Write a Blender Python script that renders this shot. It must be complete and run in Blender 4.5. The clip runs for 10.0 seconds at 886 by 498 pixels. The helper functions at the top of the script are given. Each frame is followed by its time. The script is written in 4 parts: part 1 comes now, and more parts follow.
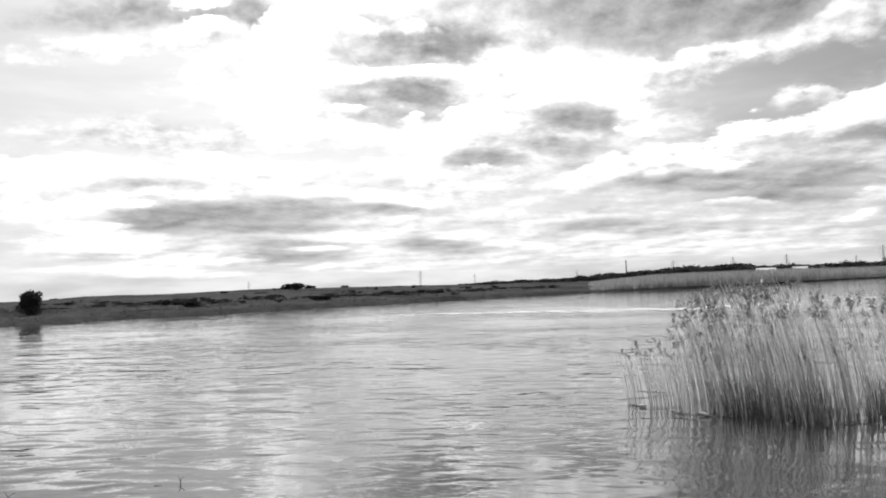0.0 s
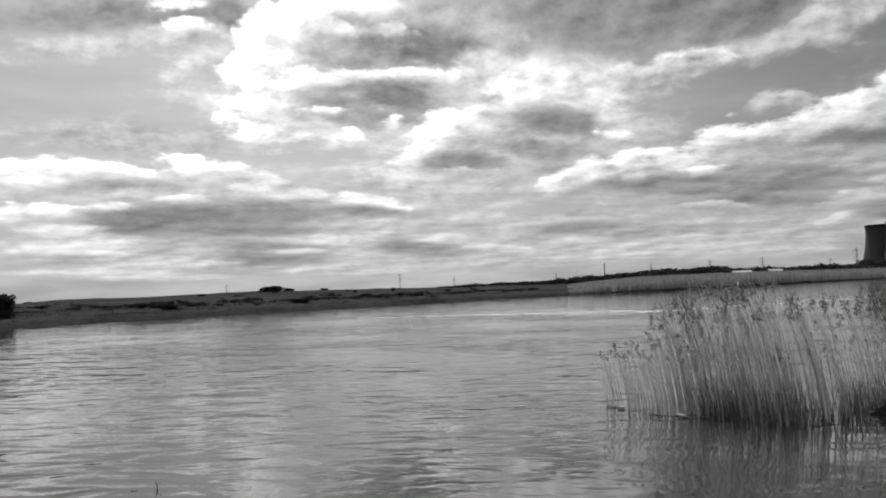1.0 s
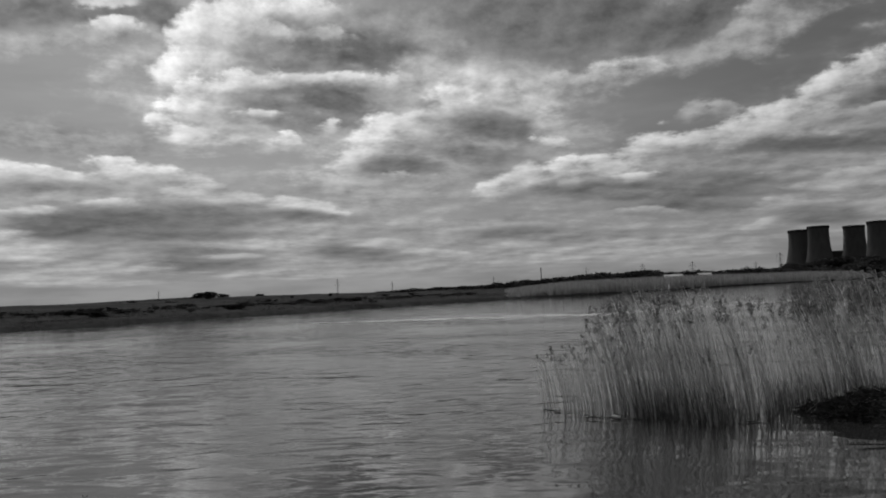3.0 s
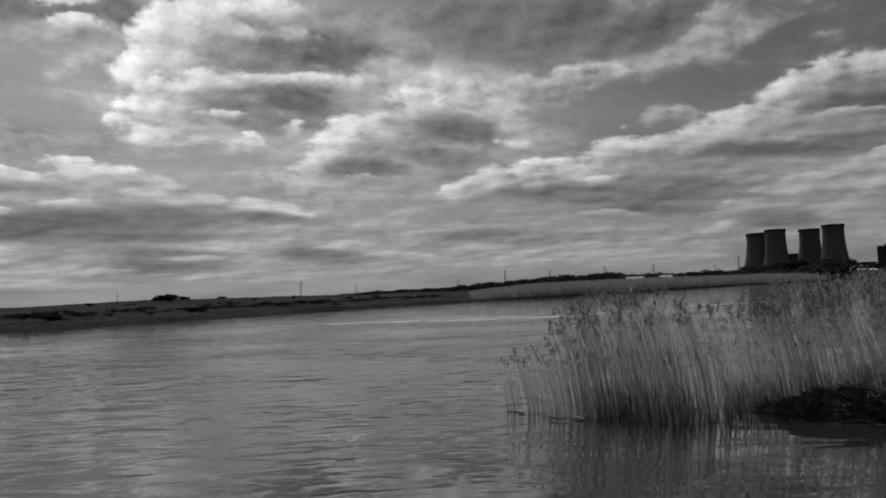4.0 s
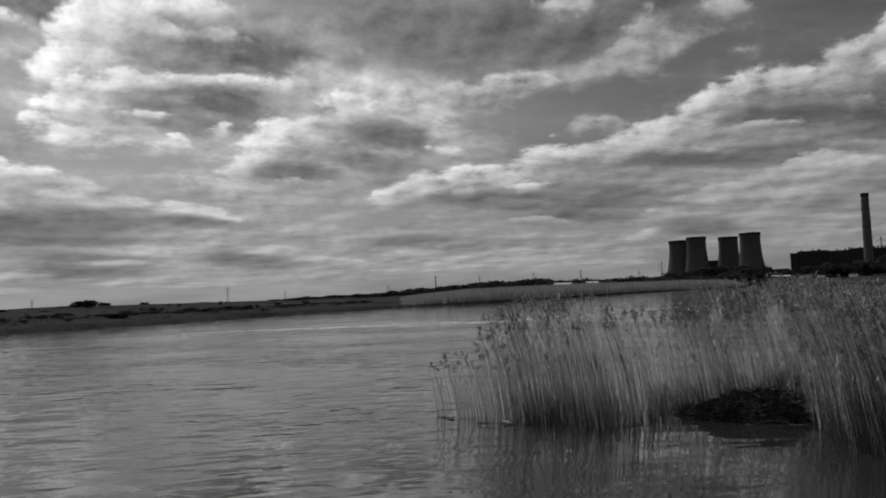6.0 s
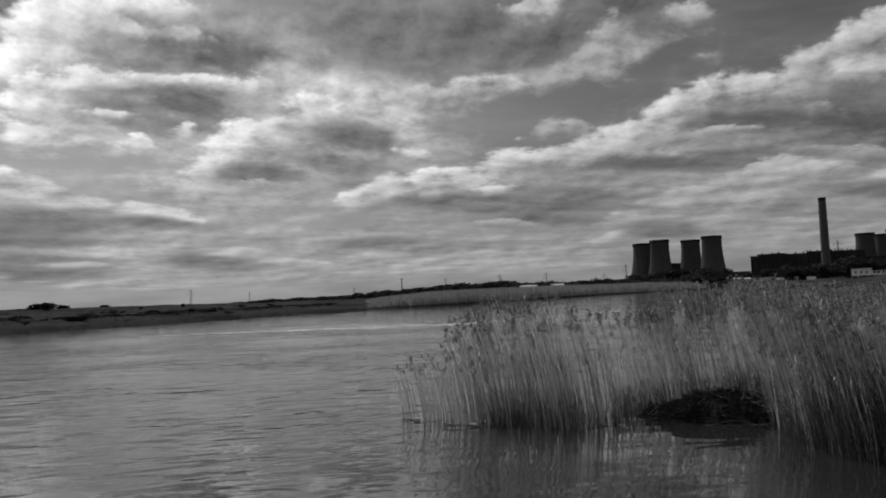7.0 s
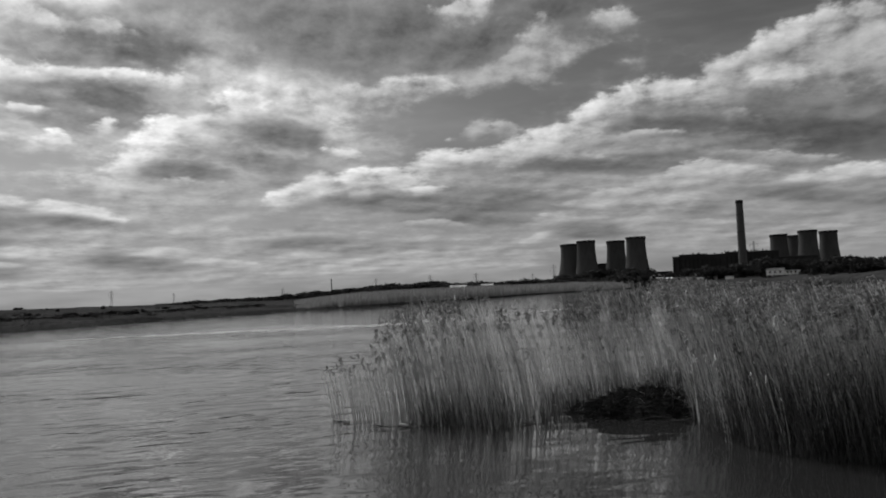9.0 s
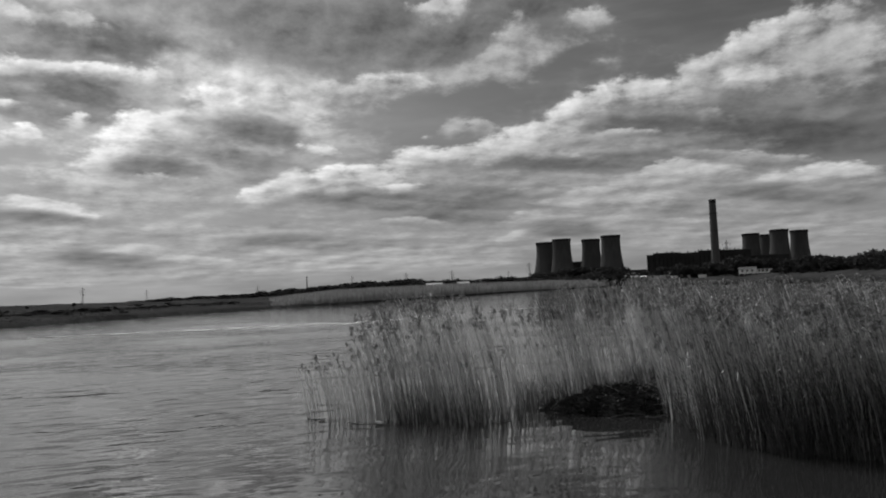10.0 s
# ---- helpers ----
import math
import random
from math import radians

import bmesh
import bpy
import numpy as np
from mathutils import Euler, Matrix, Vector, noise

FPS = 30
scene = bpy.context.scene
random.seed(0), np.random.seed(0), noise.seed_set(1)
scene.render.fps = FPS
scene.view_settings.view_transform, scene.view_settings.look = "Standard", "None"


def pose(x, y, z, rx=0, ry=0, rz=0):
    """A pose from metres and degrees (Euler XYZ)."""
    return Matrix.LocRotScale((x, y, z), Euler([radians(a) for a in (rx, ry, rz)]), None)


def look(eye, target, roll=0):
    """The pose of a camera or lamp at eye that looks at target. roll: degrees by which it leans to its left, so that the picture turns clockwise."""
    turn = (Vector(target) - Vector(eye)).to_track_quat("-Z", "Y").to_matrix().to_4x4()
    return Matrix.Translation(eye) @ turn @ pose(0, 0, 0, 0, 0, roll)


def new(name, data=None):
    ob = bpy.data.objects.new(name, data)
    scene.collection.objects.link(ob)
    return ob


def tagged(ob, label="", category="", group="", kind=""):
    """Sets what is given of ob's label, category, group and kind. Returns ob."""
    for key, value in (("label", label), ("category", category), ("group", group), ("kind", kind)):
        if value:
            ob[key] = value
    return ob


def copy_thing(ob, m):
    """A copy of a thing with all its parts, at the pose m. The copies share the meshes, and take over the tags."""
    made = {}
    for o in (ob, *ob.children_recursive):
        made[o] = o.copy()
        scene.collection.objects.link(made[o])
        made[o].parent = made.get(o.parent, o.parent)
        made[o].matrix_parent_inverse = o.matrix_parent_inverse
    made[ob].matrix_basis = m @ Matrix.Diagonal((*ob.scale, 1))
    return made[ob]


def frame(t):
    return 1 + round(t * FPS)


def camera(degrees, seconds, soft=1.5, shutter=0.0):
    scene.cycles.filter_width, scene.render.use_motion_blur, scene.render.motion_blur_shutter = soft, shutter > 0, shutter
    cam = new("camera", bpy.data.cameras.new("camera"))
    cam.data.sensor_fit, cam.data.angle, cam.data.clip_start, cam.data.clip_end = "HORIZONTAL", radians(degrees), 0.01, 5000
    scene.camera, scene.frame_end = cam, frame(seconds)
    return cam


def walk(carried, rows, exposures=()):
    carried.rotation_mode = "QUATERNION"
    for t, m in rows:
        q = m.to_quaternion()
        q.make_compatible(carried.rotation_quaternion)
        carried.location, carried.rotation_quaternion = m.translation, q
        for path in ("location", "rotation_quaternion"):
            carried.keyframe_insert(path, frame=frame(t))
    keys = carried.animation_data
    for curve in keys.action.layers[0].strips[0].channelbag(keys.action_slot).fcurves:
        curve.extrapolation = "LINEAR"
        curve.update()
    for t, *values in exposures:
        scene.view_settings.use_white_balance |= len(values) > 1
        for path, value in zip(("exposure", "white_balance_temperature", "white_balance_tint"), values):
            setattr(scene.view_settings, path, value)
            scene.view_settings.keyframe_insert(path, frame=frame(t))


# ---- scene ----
cam = camera(59.48, 10.0, soft=1.9)
EYE = (0.0, 0.0, 2.5)
TURNS = [
    (0, 92.801, 1.950, 11.461),
    (0.5, 92.864, 1.973, 10.793),
    (1, 92.949, 2.015, 9.945),
    (1.5, 93.001, 2.086, 8.967),
    (2, 93.047, 2.174, 7.876),
    (2.5, 93.088, 2.245, 6.677),
    (4, 93.195, 2.371, 2.752),
    (4.5, 93.213, 2.328, 1.481),
    (5, 93.271, 2.327, 0.133),
    (5.5, 93.346, 2.354, -1.127),
    (7, 93.472, 2.394, -4.864),
    (7.5, 93.444, 2.422, -6.139),
    (8, 93.403, 2.559, -7.530),
    (8.5, 93.358, 2.639, -8.816),
    (9, 93.277, 2.653, -10.006),
    (9.5, 93.165, 2.590, -10.935),
    (10, 93.028, 2.536, -11.782),
]
walk(cam, [(t, pose(*EYE, rx, ry, rz)) for t, rx, ry, rz in TURNS],
     exposures=[(0.0, 1.85), (0.5, 1.55), (1.0, 1.12), (1.5, 0.8), (2.0, 0.5), (2.5, 0.32), (4.0, 0.27), (7.0, 0.42), (10.0, 0.55)])


# ---- world: broken cloud, sun high ahead and to one side ----
SUN_AZ, SUN_EL = -24.0, 48.0


class Nodes:
    """Short hand for building a node tree."""

    def __init__(self, tree):
        self.tree = tree
        tree.nodes.clear()

    def add(self, kind, **props):
        node = self.tree.nodes.new(kind)
        for key, value in props.items():
            setattr(node, key, value)
        return node

    def put(self, socket, value):
        if isinstance(value, bpy.types.NodeSocket):
            self.tree.links.new(value, socket)
        else:
            socket.default_value = value

    def math(self, op, a, b=0.0, c=0.0, clamp=False):
        node = self.add("ShaderNodeMath", operation=op, use_clamp=clamp)
        for socket, value in zip(node.inputs, (a, b, c)):
            self.put(socket, value)
        return node.outputs[0]

    def vec(self, op, a, b=(0, 0, 0)):
        node = self.add("ShaderNodeVectorMath", operation=op)
        self.put(node.inputs[0], a)
        if op == "SCALE":
            self.put(node.inputs["Scale"], b)
        else:
            self.put(node.inputs[1], b)
        return node.outputs["Value"] if op in ("LENGTH", "DOT_PRODUCT") else node.outputs[0]

    def ramp(self, value, a, b, lo, hi, kind="SMOOTHSTEP"):
        node = self.add("ShaderNodeMapRange", interpolation_type=kind)
        for socket, v in zip(node.inputs, (value, a, b, lo, hi)):
            self.put(socket, v)
        return node.outputs[0]

    def noise(self, vector, scale, detail=4.0, rough=0.55, lac=2.0, dist=0.0):
        node = self.add("ShaderNodeTexNoise")
        self.put(node.inputs["Vector"], vector)
        for key, v in (("Scale", scale), ("Detail", detail), ("Roughness", rough), ("Lacunarity", lac), ("Distortion", dist)):
            self.put(node.inputs[key], v)
        return node

    def mix(self, factor, a, b):
        node = self.add("ShaderNodeMix", data_type="FLOAT")
        for socket, v in zip(node.inputs[:4], (factor, a, b, 0)):
            pass
        self.put(node.inputs[0], factor)
        self.put(node.inputs[2], a)
        self.put(node.inputs[3], b)
        return node.outputs[0]


world = bpy.data.worlds.new("sky")
world.use_nodes = True
W = Nodes(world.node_tree)
coord = W.add("ShaderNodeTexCoord").outputs["Generated"]
xyz = W.add("ShaderNodeSeparateXYZ")
W.put(xyz.inputs[0], coord)
azim = W.math("MULTIPLY", W.math("ARCTAN2", xyz.outputs[0], xyz.outputs[1]), 180 / math.pi)
elev = W.math("MULTIPLY", W.math("ARCSINE", xyz.outputs[2]), 180 / math.pi)
flat = W.add("ShaderNodeCombineXYZ")
W.put(flat.inputs[0], azim)
W.put(flat.inputs[1], elev)
flat = flat.outputs[0]
# cloud texture shrinks towards the horizon, as the cloud deck recedes
deck = W.add("ShaderNodeCombineXYZ")
W.put(deck.inputs[0], W.math("MULTIPLY", azim, 0.62))
W.put(deck.inputs[1], W.math("MULTIPLY", W.math("LOGARITHM", W.math("ADD", W.math("MAXIMUM", elev, -2.0), 4.0), math.e), 21.0))
deck = deck.outputs[0]
closeness = W.ramp(elev, 0.0, 14.0, 0.3, 1.0)
sway = W.noise(deck, 0.22, 2.0, 0.5).outputs["Color"]
warped = W.vec("ADD", flat, W.vec("SCALE", W.vec("MULTIPLY", W.vec("SUBTRACT", sway, (0.5, 0.5, 0.5)), (2.2, 1.4, 0.0)), closeness))
drift = W.add("ShaderNodeSeparateXYZ")
W.put(drift.inputs[0], warped)
fluff = W.noise(deck, 0.42, 8.0, 0.6).outputs["Fac"]
curl = W.math("ABSOLUTE", W.math("SUBTRACT", W.noise(W.vec("ADD", deck, (31.0, 7.0, 0.0)), 0.55, 3.0, 0.55).outputs["Fac"], 0.5))
ragged = W.math("MULTIPLY", W.math("ADD", W.math("SUBTRACT", 0.5, fluff), W.math("SUBTRACT", 0.09, W.math("MULTIPLY", curl, 0.8))), closeness)
# relief: sides of the billows turned to the sun are lighter
sunward = W.noise(W.vec("ADD", deck, (-0.35, 0.55, 0.0)), 0.42, 8.0, 0.6).outputs["Fac"]
relief = W.math("ADD", 1.0, W.math("MULTIPLY", W.math("SUBTRACT", fluff, sunward), W.ramp(elev, 1.0, 14.0, 1.25, 1.8)))
relief = W.math("MULTIPLY", relief, W.ramp(fluff, 0.3, 0.7, 0.9, 1.1, "LINEAR"))
grain = W.noise(W.vec("MULTIPLY", flat, (0.4, 1.0, 1.0)), 0.6, 5.0, 0.52).outputs["Fac"]
streak = W.noise(W.vec("MULTIPLY", flat, (0.25, 1.3, 1.0)), 0.35, 5.0, 0.55).outputs["Fac"]

nishita = W.add("ShaderNodeTexSky", sky_type="NISHITA", sun_disc=False, sun_elevation=radians(SUN_EL), sun_rotation=radians(SUN_AZ), dust_density=2.0)
grey = W.add("ShaderNodeRGBToBW")
W.put(grey.inputs[0], nishita.outputs[0])
blue = W.math("MULTIPLY", grey.outputs[0], W.ramp(azim, -20.0, 35.0, 0.030, 0.019))
# thin high veil over the clear air, then low haze near the horizon
sky_value = W.math("ADD", blue, W.ramp(streak, 0.35, 0.75, 0.0, 0.03))
sky_value = W.mix(W.ramp(elev, 10.0, 0.0, 0.0, 0.75), sky_value, W.ramp(streak, 0.3, 0.7, 0.17, 0.28))


# broken cloud over the rest of the sky
outside = W.math("MAXIMUM", W.ramp(W.math("ABSOLUTE", azim), 46.0, 64.0, 0.0, 1.0), W.ramp(elev, 25.0, 40.0, 0.0, 1.0))
broken = W.ramp(W.noise(coord, 2.6, 7.0, 0.6).outputs["Fac"], 0.42, 0.58, 0.0, 1.0)
sky_value = W.mix(W.math("MULTIPLY", outside, broken), sky_value, W.ramp(grain, 0.3, 0.7, 0.34, 0.2))
# bright air and cloud round the sun, high above
TO_SUN = (math.sin(radians(SUN_AZ)) * math.cos(radians(SUN_EL)), math.cos(radians(SUN_AZ)) * math.cos(radians(SUN_EL)), math.sin(radians(SUN_EL)))
aureole = W.math("POWER", W.math("MAXIMUM", W.vec("DOT_PRODUCT", coord, TO_SUN), 0.0), 10.0)
sky_value = W.math("ADD", sky_value, W.math("MULTIPLY", aureole, W.ramp(elev, 21.0, 36.0, 0.0, 2.2)))


def puff(az, el, wide, high, tilt, tone, soft, crest=False):
    """One billow of cloud, in degrees on the sky, laid over what is behind it; a crest is crisp and sunlit above, soft and greyer below."""
    global sky_value
    carrier = W.add("ShaderNodeCombineXYZ")
    for socket, value in zip(carrier.inputs, (drift.outputs[0], drift.outputs[1], sky_value)):
        W.put(socket, value)
    place = W.add("ShaderNodeMapping", vector_type="TEXTURE")
    W.put(place.inputs[0], carrier.outputs[0])
    place.inputs["Location"].default_value = (az, el, 0)
    place.inputs["Rotation"].default_value = (0, 0, radians(tilt))
    place.inputs["Scale"].default_value = (wide, high, 1e6)
    reach = W.math("MULTIPLY_ADD", ragged, min(3.0, 2.4 / high ** 0.6), W.vec("LENGTH", place.outputs[0]))
    if not crest:
        cover = W.ramp(reach, 1.0 + soft * 0.45, 1.0 - soft * 0.7, 0.0, 1.0)
        sky_value = W.mix(cover, sky_value, W.math("MULTIPLY", relief, tone))
        return
    rise = W.add("ShaderNodeSeparateXYZ")
    W.put(rise.inputs[0], place.outputs[0])
    blur = W.ramp(rise.outputs[1], -0.7, 0.5, soft * 1.6, soft * 0.6)
    cover = W.ramp(reach, W.math("ADD", 1.0, W.math("MULTIPLY", blur, 0.5)), W.math("SUBTRACT", 1.0, blur), 0.0, 1.0)
    lit = W.math("MULTIPLY", relief, W.ramp(rise.outputs[1], -1.1, 0.6, tone * 0.62, tone * 1.06))
    sky_value = W.mix(cover, sky_value, lit)


puff(-30.8, 7.7, 11.8, 2.16, 0, 0.321, 0.90)
puff(-21.4, 5.7, 11.3, 2.29, -5, 0.247, 0.90)
puff(-14.9, 17.7, 14.1, 4.05, -2, 0.388, 0.70)
puff(-16.3, 13.4, 12.1, 3.09, -3, 0.398, 0.70)
puff(-4.7, 11.3, 10.9, 4.05, 1, 0.371, 0.80)
puff(-17.1, 3.0, 24.7, 1.65, -2, 0.254, 0.90)
puff(-11.1, 7.4, 7.7, 1.95, -5, 0.271, 0.90)
puff(-32.4, 17.3, 13.1, 1.05, 8, 0.298, 0.90)
puff(-31.3, 19.2, 10.1, 1.17, 7, 0.149, 0.85)
puff(-28.0, 20.2, 2.6, 0.51, 4, 0.431, 0.60)
puff(-27.7, 18.6, 2.2, 0.60, 4, 0.535, 0.55, True)
puff(-25.2, 18.3, 1.1, 1.09, 3, 0.407, 0.55, True)
puff(-24.8, 19.9, 1.8, 1.51, 3, 0.128, 0.70)
puff(-30.7, 11.0, 11.4, 1.33, 1, 0.250, 0.85)
puff(-21.5, 18.6, 3.5, 2.64, 34, 0.650, 0.45, True)
puff(-24.1, 16.1, 2.1, 1.43, 31, 0.669, 0.45, True)
puff(-20.2, 19.7, 3.3, 1.97, 11, 0.591, 0.55, True)
puff(-16.5, 20.4, 5.8, 1.24, 0, 0.620, 0.55, True)
puff(-19.9, 17.3, 3.8, 1.80, 1, 0.481, 0.85)
puff(-11.6, 17.7, 8.3, 2.10, -5, 0.118, 0.70)
puff(-16.6, 16.9, 4.3, 1.37, -0, 0.201, 0.85)
puff(-9.0, 20.0, 4.9, 0.99, -2, 0.242, 0.85)
puff(-5.8, 18.9, 2.2, 1.72, -3, 0.353, 0.90, True)
puff(-4.4, 17.8, 2.4, 1.01, -22, 0.407, 0.55, True)
puff(-14.2, 15.3, 8.7, 0.84, -1, 0.481, 0.55, True)
puff(-22.8, 14.1, 2.3, 1.60, 30, 0.650, 0.45, True)
puff(-25.1, 12.6, 1.0, 0.55, 12, 0.620, 0.55, True)
puff(-23.2, 11.5, 2.5, 1.11, -4, 0.608, 0.55, True)
puff(-20.0, 15.1, 3.8, 0.92, 8, 0.591, 0.55, True)
puff(-20.0, 12.1, 3.7, 1.03, 0, 0.384, 0.85)
puff(-13.0, 14.1, 6.1, 1.46, -3, 0.122, 0.70)
puff(-17.6, 13.6, 3.3, 1.31, -0, 0.193, 0.85)
puff(-14.3, 12.5, 6.8, 1.05, -4, 0.177, 0.85)
puff(-16.4, 11.1, 1.4, 0.67, -1, 0.518, 0.55, True)
puff(-13.1, 12.0, 1.4, 0.76, -1, 0.481, 0.55, True)
puff(-4.5, 15.7, 3.4, 1.86, -3, 0.362, 0.85)
puff(0.1, 15.4, 5.2, 1.62, 0, 0.384, 0.85)
puff(-1.6, 14.1, 4.3, 2.11, -14, 0.431, 0.70, True)
puff(-9.3, 11.6, 3.6, 1.54, 17, 0.551, 0.55, True)
puff(-4.1, 13.7, 2.4, 1.32, 11, 0.535, 0.55, True)
puff(-6.7, 12.4, 2.9, 1.20, 17, 0.481, 0.85)
puff(-11.4, 10.1, 2.4, 0.97, 8, 0.551, 0.55, True)
puff(-11.9, 8.2, 3.9, 0.97, -2, 0.379, 0.70, True)
puff(-6.9, 8.0, 4.3, 0.68, -3, 0.261, 0.85)
puff(-1.0, 8.5, 2.8, 0.68, -3, 0.220, 0.85)
puff(-7.7, 9.5, 4.1, 1.07, -4, 0.138, 0.85)
puff(-1.3, 11.7, 5.3, 1.35, -9, 0.124, 1.00)
puff(-2.6, 10.1, 5.7, 1.06, -6, 0.149, 0.85)
puff(-5.5, 10.7, 3.4, 0.77, -3, 0.215, 0.85)
puff(3.1, 11.8, 1.1, 1.79, -19, 0.446, 0.90, True)
puff(3.0, 10.4, 1.2, 0.67, -4, 0.407, 0.55, True)
puff(-39.4, 8.2, 2.1, 1.17, 2, 0.537, 0.55, True)
puff(-39.7, 6.9, 2.5, 0.83, 2, 0.271, 0.85)
puff(-39.4, 5.6, 1.8, 0.59, 1, 0.437, 0.55, True)
puff(-37.0, 8.1, 1.9, 1.19, 2, 0.537, 0.55, True)
puff(-34.2, 8.7, 2.8, 0.87, 2, 0.521, 0.55, True)
puff(-31.5, 8.7, 2.5, 0.72, 1, 0.486, 0.55, True)
puff(-28.4, 9.5, 1.9, 0.68, -2, 0.573, 0.55, True)
puff(-26.4, 8.7, 3.1, 1.16, -5, 0.486, 0.55, True)
puff(-23.3, 8.6, 1.8, 0.56, -8, 0.370, 0.55, True)
puff(-32.5, 7.6, 5.4, 0.80, 1, 0.214, 0.85)
puff(-25.6, 7.7, 2.7, 1.02, 0, 0.282, 0.85)
puff(-36.6, 6.0, 2.6, 0.69, -3, 0.537, 0.55, True)
puff(-31.1, 7.3, 2.5, 0.54, 1, 0.271, 0.85)
puff(-28.6, 6.7, 2.6, 0.46, 2, 0.437, 0.55, True)
puff(-22.5, 7.3, 1.8, 1.04, -11, 0.405, 0.55, True)
puff(-19.4, 7.1, 1.9, 0.96, -1, 0.337, 0.55, True)
puff(-15.7, 6.7, 3.3, 0.83, -9, 0.437, 0.55, True)
puff(-13.7, 6.2, 1.5, 0.44, -14, 0.414, 0.55, True)
puff(-27.9, 5.7, 8.4, 0.92, -1, 0.116, 0.85)
puff(-30.8, 5.0, 5.0, 0.82, -0, 0.107, 0.85)
puff(-22.2, 6.0, 4.1, 0.86, -4, 0.145, 0.85)
puff(-25.3, 4.7, 6.8, 0.56, -1, 0.145, 0.85)
puff(-15.3, 5.8, 4.3, 0.54, -6, 0.145, 0.85)
puff(-36.3, 4.8, 2.3, 0.52, 0, 0.414, 0.85)
puff(-35.6, 3.7, 4.3, 0.87, -1, 0.370, 0.85)
puff(-35.0, 2.8, 3.9, 0.39, -1, 0.227, 0.85)
puff(-22.6, 3.5, 5.0, 0.67, -4, 0.161, 0.85)
puff(-23.4, 2.5, 5.9, 0.62, -2, 0.145, 0.85)
puff(-18.2, 4.0, 4.7, 0.44, 0, 0.337, 0.85)
puff(-15.4, 2.7, 2.8, 0.44, -2, 0.313, 0.85)
puff(-11.7, 3.0, 3.8, 0.74, -5, 0.145, 0.85)
puff(-9.6, 3.8, 3.4, 0.44, -2, 0.337, 0.85)
puff(-29.1, 2.5, 4.7, 0.55, -1, 0.297, 0.85)
puff(-10.4, 5.0, 5.3, 0.64, -2, 0.261, 0.85)
puff(-3.7, 5.1, 4.8, 0.49, -3, 0.271, 0.85)
puff(-17.1, 1.7, 5.7, 0.44, -2, 0.271, 0.85)
puff(-32.6, 1.8, 6.6, 0.45, -2, 0.329, 0.85)
puff(-33.2, 6.3, 2.0, 0.40, 0, 0.392, 0.55, True)
puff(-26.0, 9.1, 1.8, 0.46, 1, 0.535, 0.55, True)
puff(-24.1, 7.5, 1.3, 0.66, -0, 0.370, 0.55, True)
puff(-21.0, 7.8, 1.4, 0.57, -0, 0.370, 0.55, True)
puff(-20.3, 3.0, 2.3, 0.38, -2, 0.271, 0.55, True)
puff(-7.1, 3.0, 1.4, 0.59, 8, 0.271, 0.55, True)
puff(1.3, 4.6, 2.3, 0.39, -3, 0.271, 0.55, True)
puff(-8.6, 8.7, 2.9, 0.44, -2, 0.309, 0.55, True)
puff(-18.4, 13.0, 1.9, 0.47, 0, 0.455, 0.55, True)
puff(-14.9, 18.7, 2.9, 0.81, -0, 0.319, 0.55, True)
puff(-18.2, 18.6, 2.4, 0.99, 1, 0.407, 0.55, True)
puff(6.1, 19.0, 16.4, 3.60, -4, 0.169, 0.80)
puff(12.3, 15.5, 9.9, 1.21, 8, 0.254, 0.90)
puff(26.9, 10.5, 13.4, 3.85, 7, 0.192, 0.80)
puff(35.3, 12.2, 7.8, 3.78, 1, 0.144, 0.80)
puff(10.6, 7.3, 15.4, 2.44, -1, 0.220, 0.80)
puff(29.3, 6.3, 13.6, 2.00, -4, 0.226, 0.90)
puff(24.6, 3.9, 16.7, 1.69, -4, 0.226, 0.90)
puff(2.1, 3.5, 12.5, 1.67, -3, 0.254, 0.90)
puff(35.3, 3.2, 9.1, 1.31, -5, 0.210, 0.90)
puff(4.0, 19.0, 8.3, 2.71, -4, 0.139, 0.85)
puff(10.4, 18.8, 5.8, 2.04, 1, 0.110, 0.85)
puff(14.1, 18.1, 3.8, 1.82, 14, 0.110, 0.85)
puff(19.2, 19.6, 4.1, 1.10, 3, 0.093, 0.85)
puff(12.1, 20.2, 2.9, 0.81, 0, 0.381, 0.55, True)
puff(13.4, 20.7, 2.4, 0.67, -5, 0.381, 0.55, True)
puff(5.9, 14.7, 3.6, 1.04, 5, 0.363, 0.70, True)
puff(8.9, 14.9, 2.7, 0.66, 8, 0.346, 0.70, True)
puff(11.0, 14.8, 1.1, 0.57, -3, 0.346, 0.55, True)
puff(15.7, 16.3, 2.8, 0.74, 6, 0.233, 0.85)
puff(17.0, 16.6, 1.8, 0.92, 24, 0.233, 0.85)
puff(18.9, 17.8, 1.7, 1.35, 33, 0.290, 0.70, True)
puff(23.2, 18.8, 1.7, 0.79, -7, 0.261, 0.60, True)
puff(13.2, 11.6, 1.1, 0.77, -4, 0.233, 0.55, True)
puff(15.0, 11.7, 1.2, 0.76, -4, 0.254, 0.55, True)
puff(40.6, 14.8, 3.0, 1.97, 11, 0.304, 0.85)
puff(40.3, 11.7, 3.1, 1.21, -10, 0.103, 0.85)
puff(40.1, 8.9, 3.0, 1.15, -9, 0.085, 0.85)
puff(36.0, 13.2, 4.8, 1.25, -10, 0.203, 0.85)
puff(38.0, 14.4, 3.2, 1.22, -0, 0.251, 0.85)
puff(33.9, 12.0, 4.6, 0.86, -9, 0.149, 0.85)
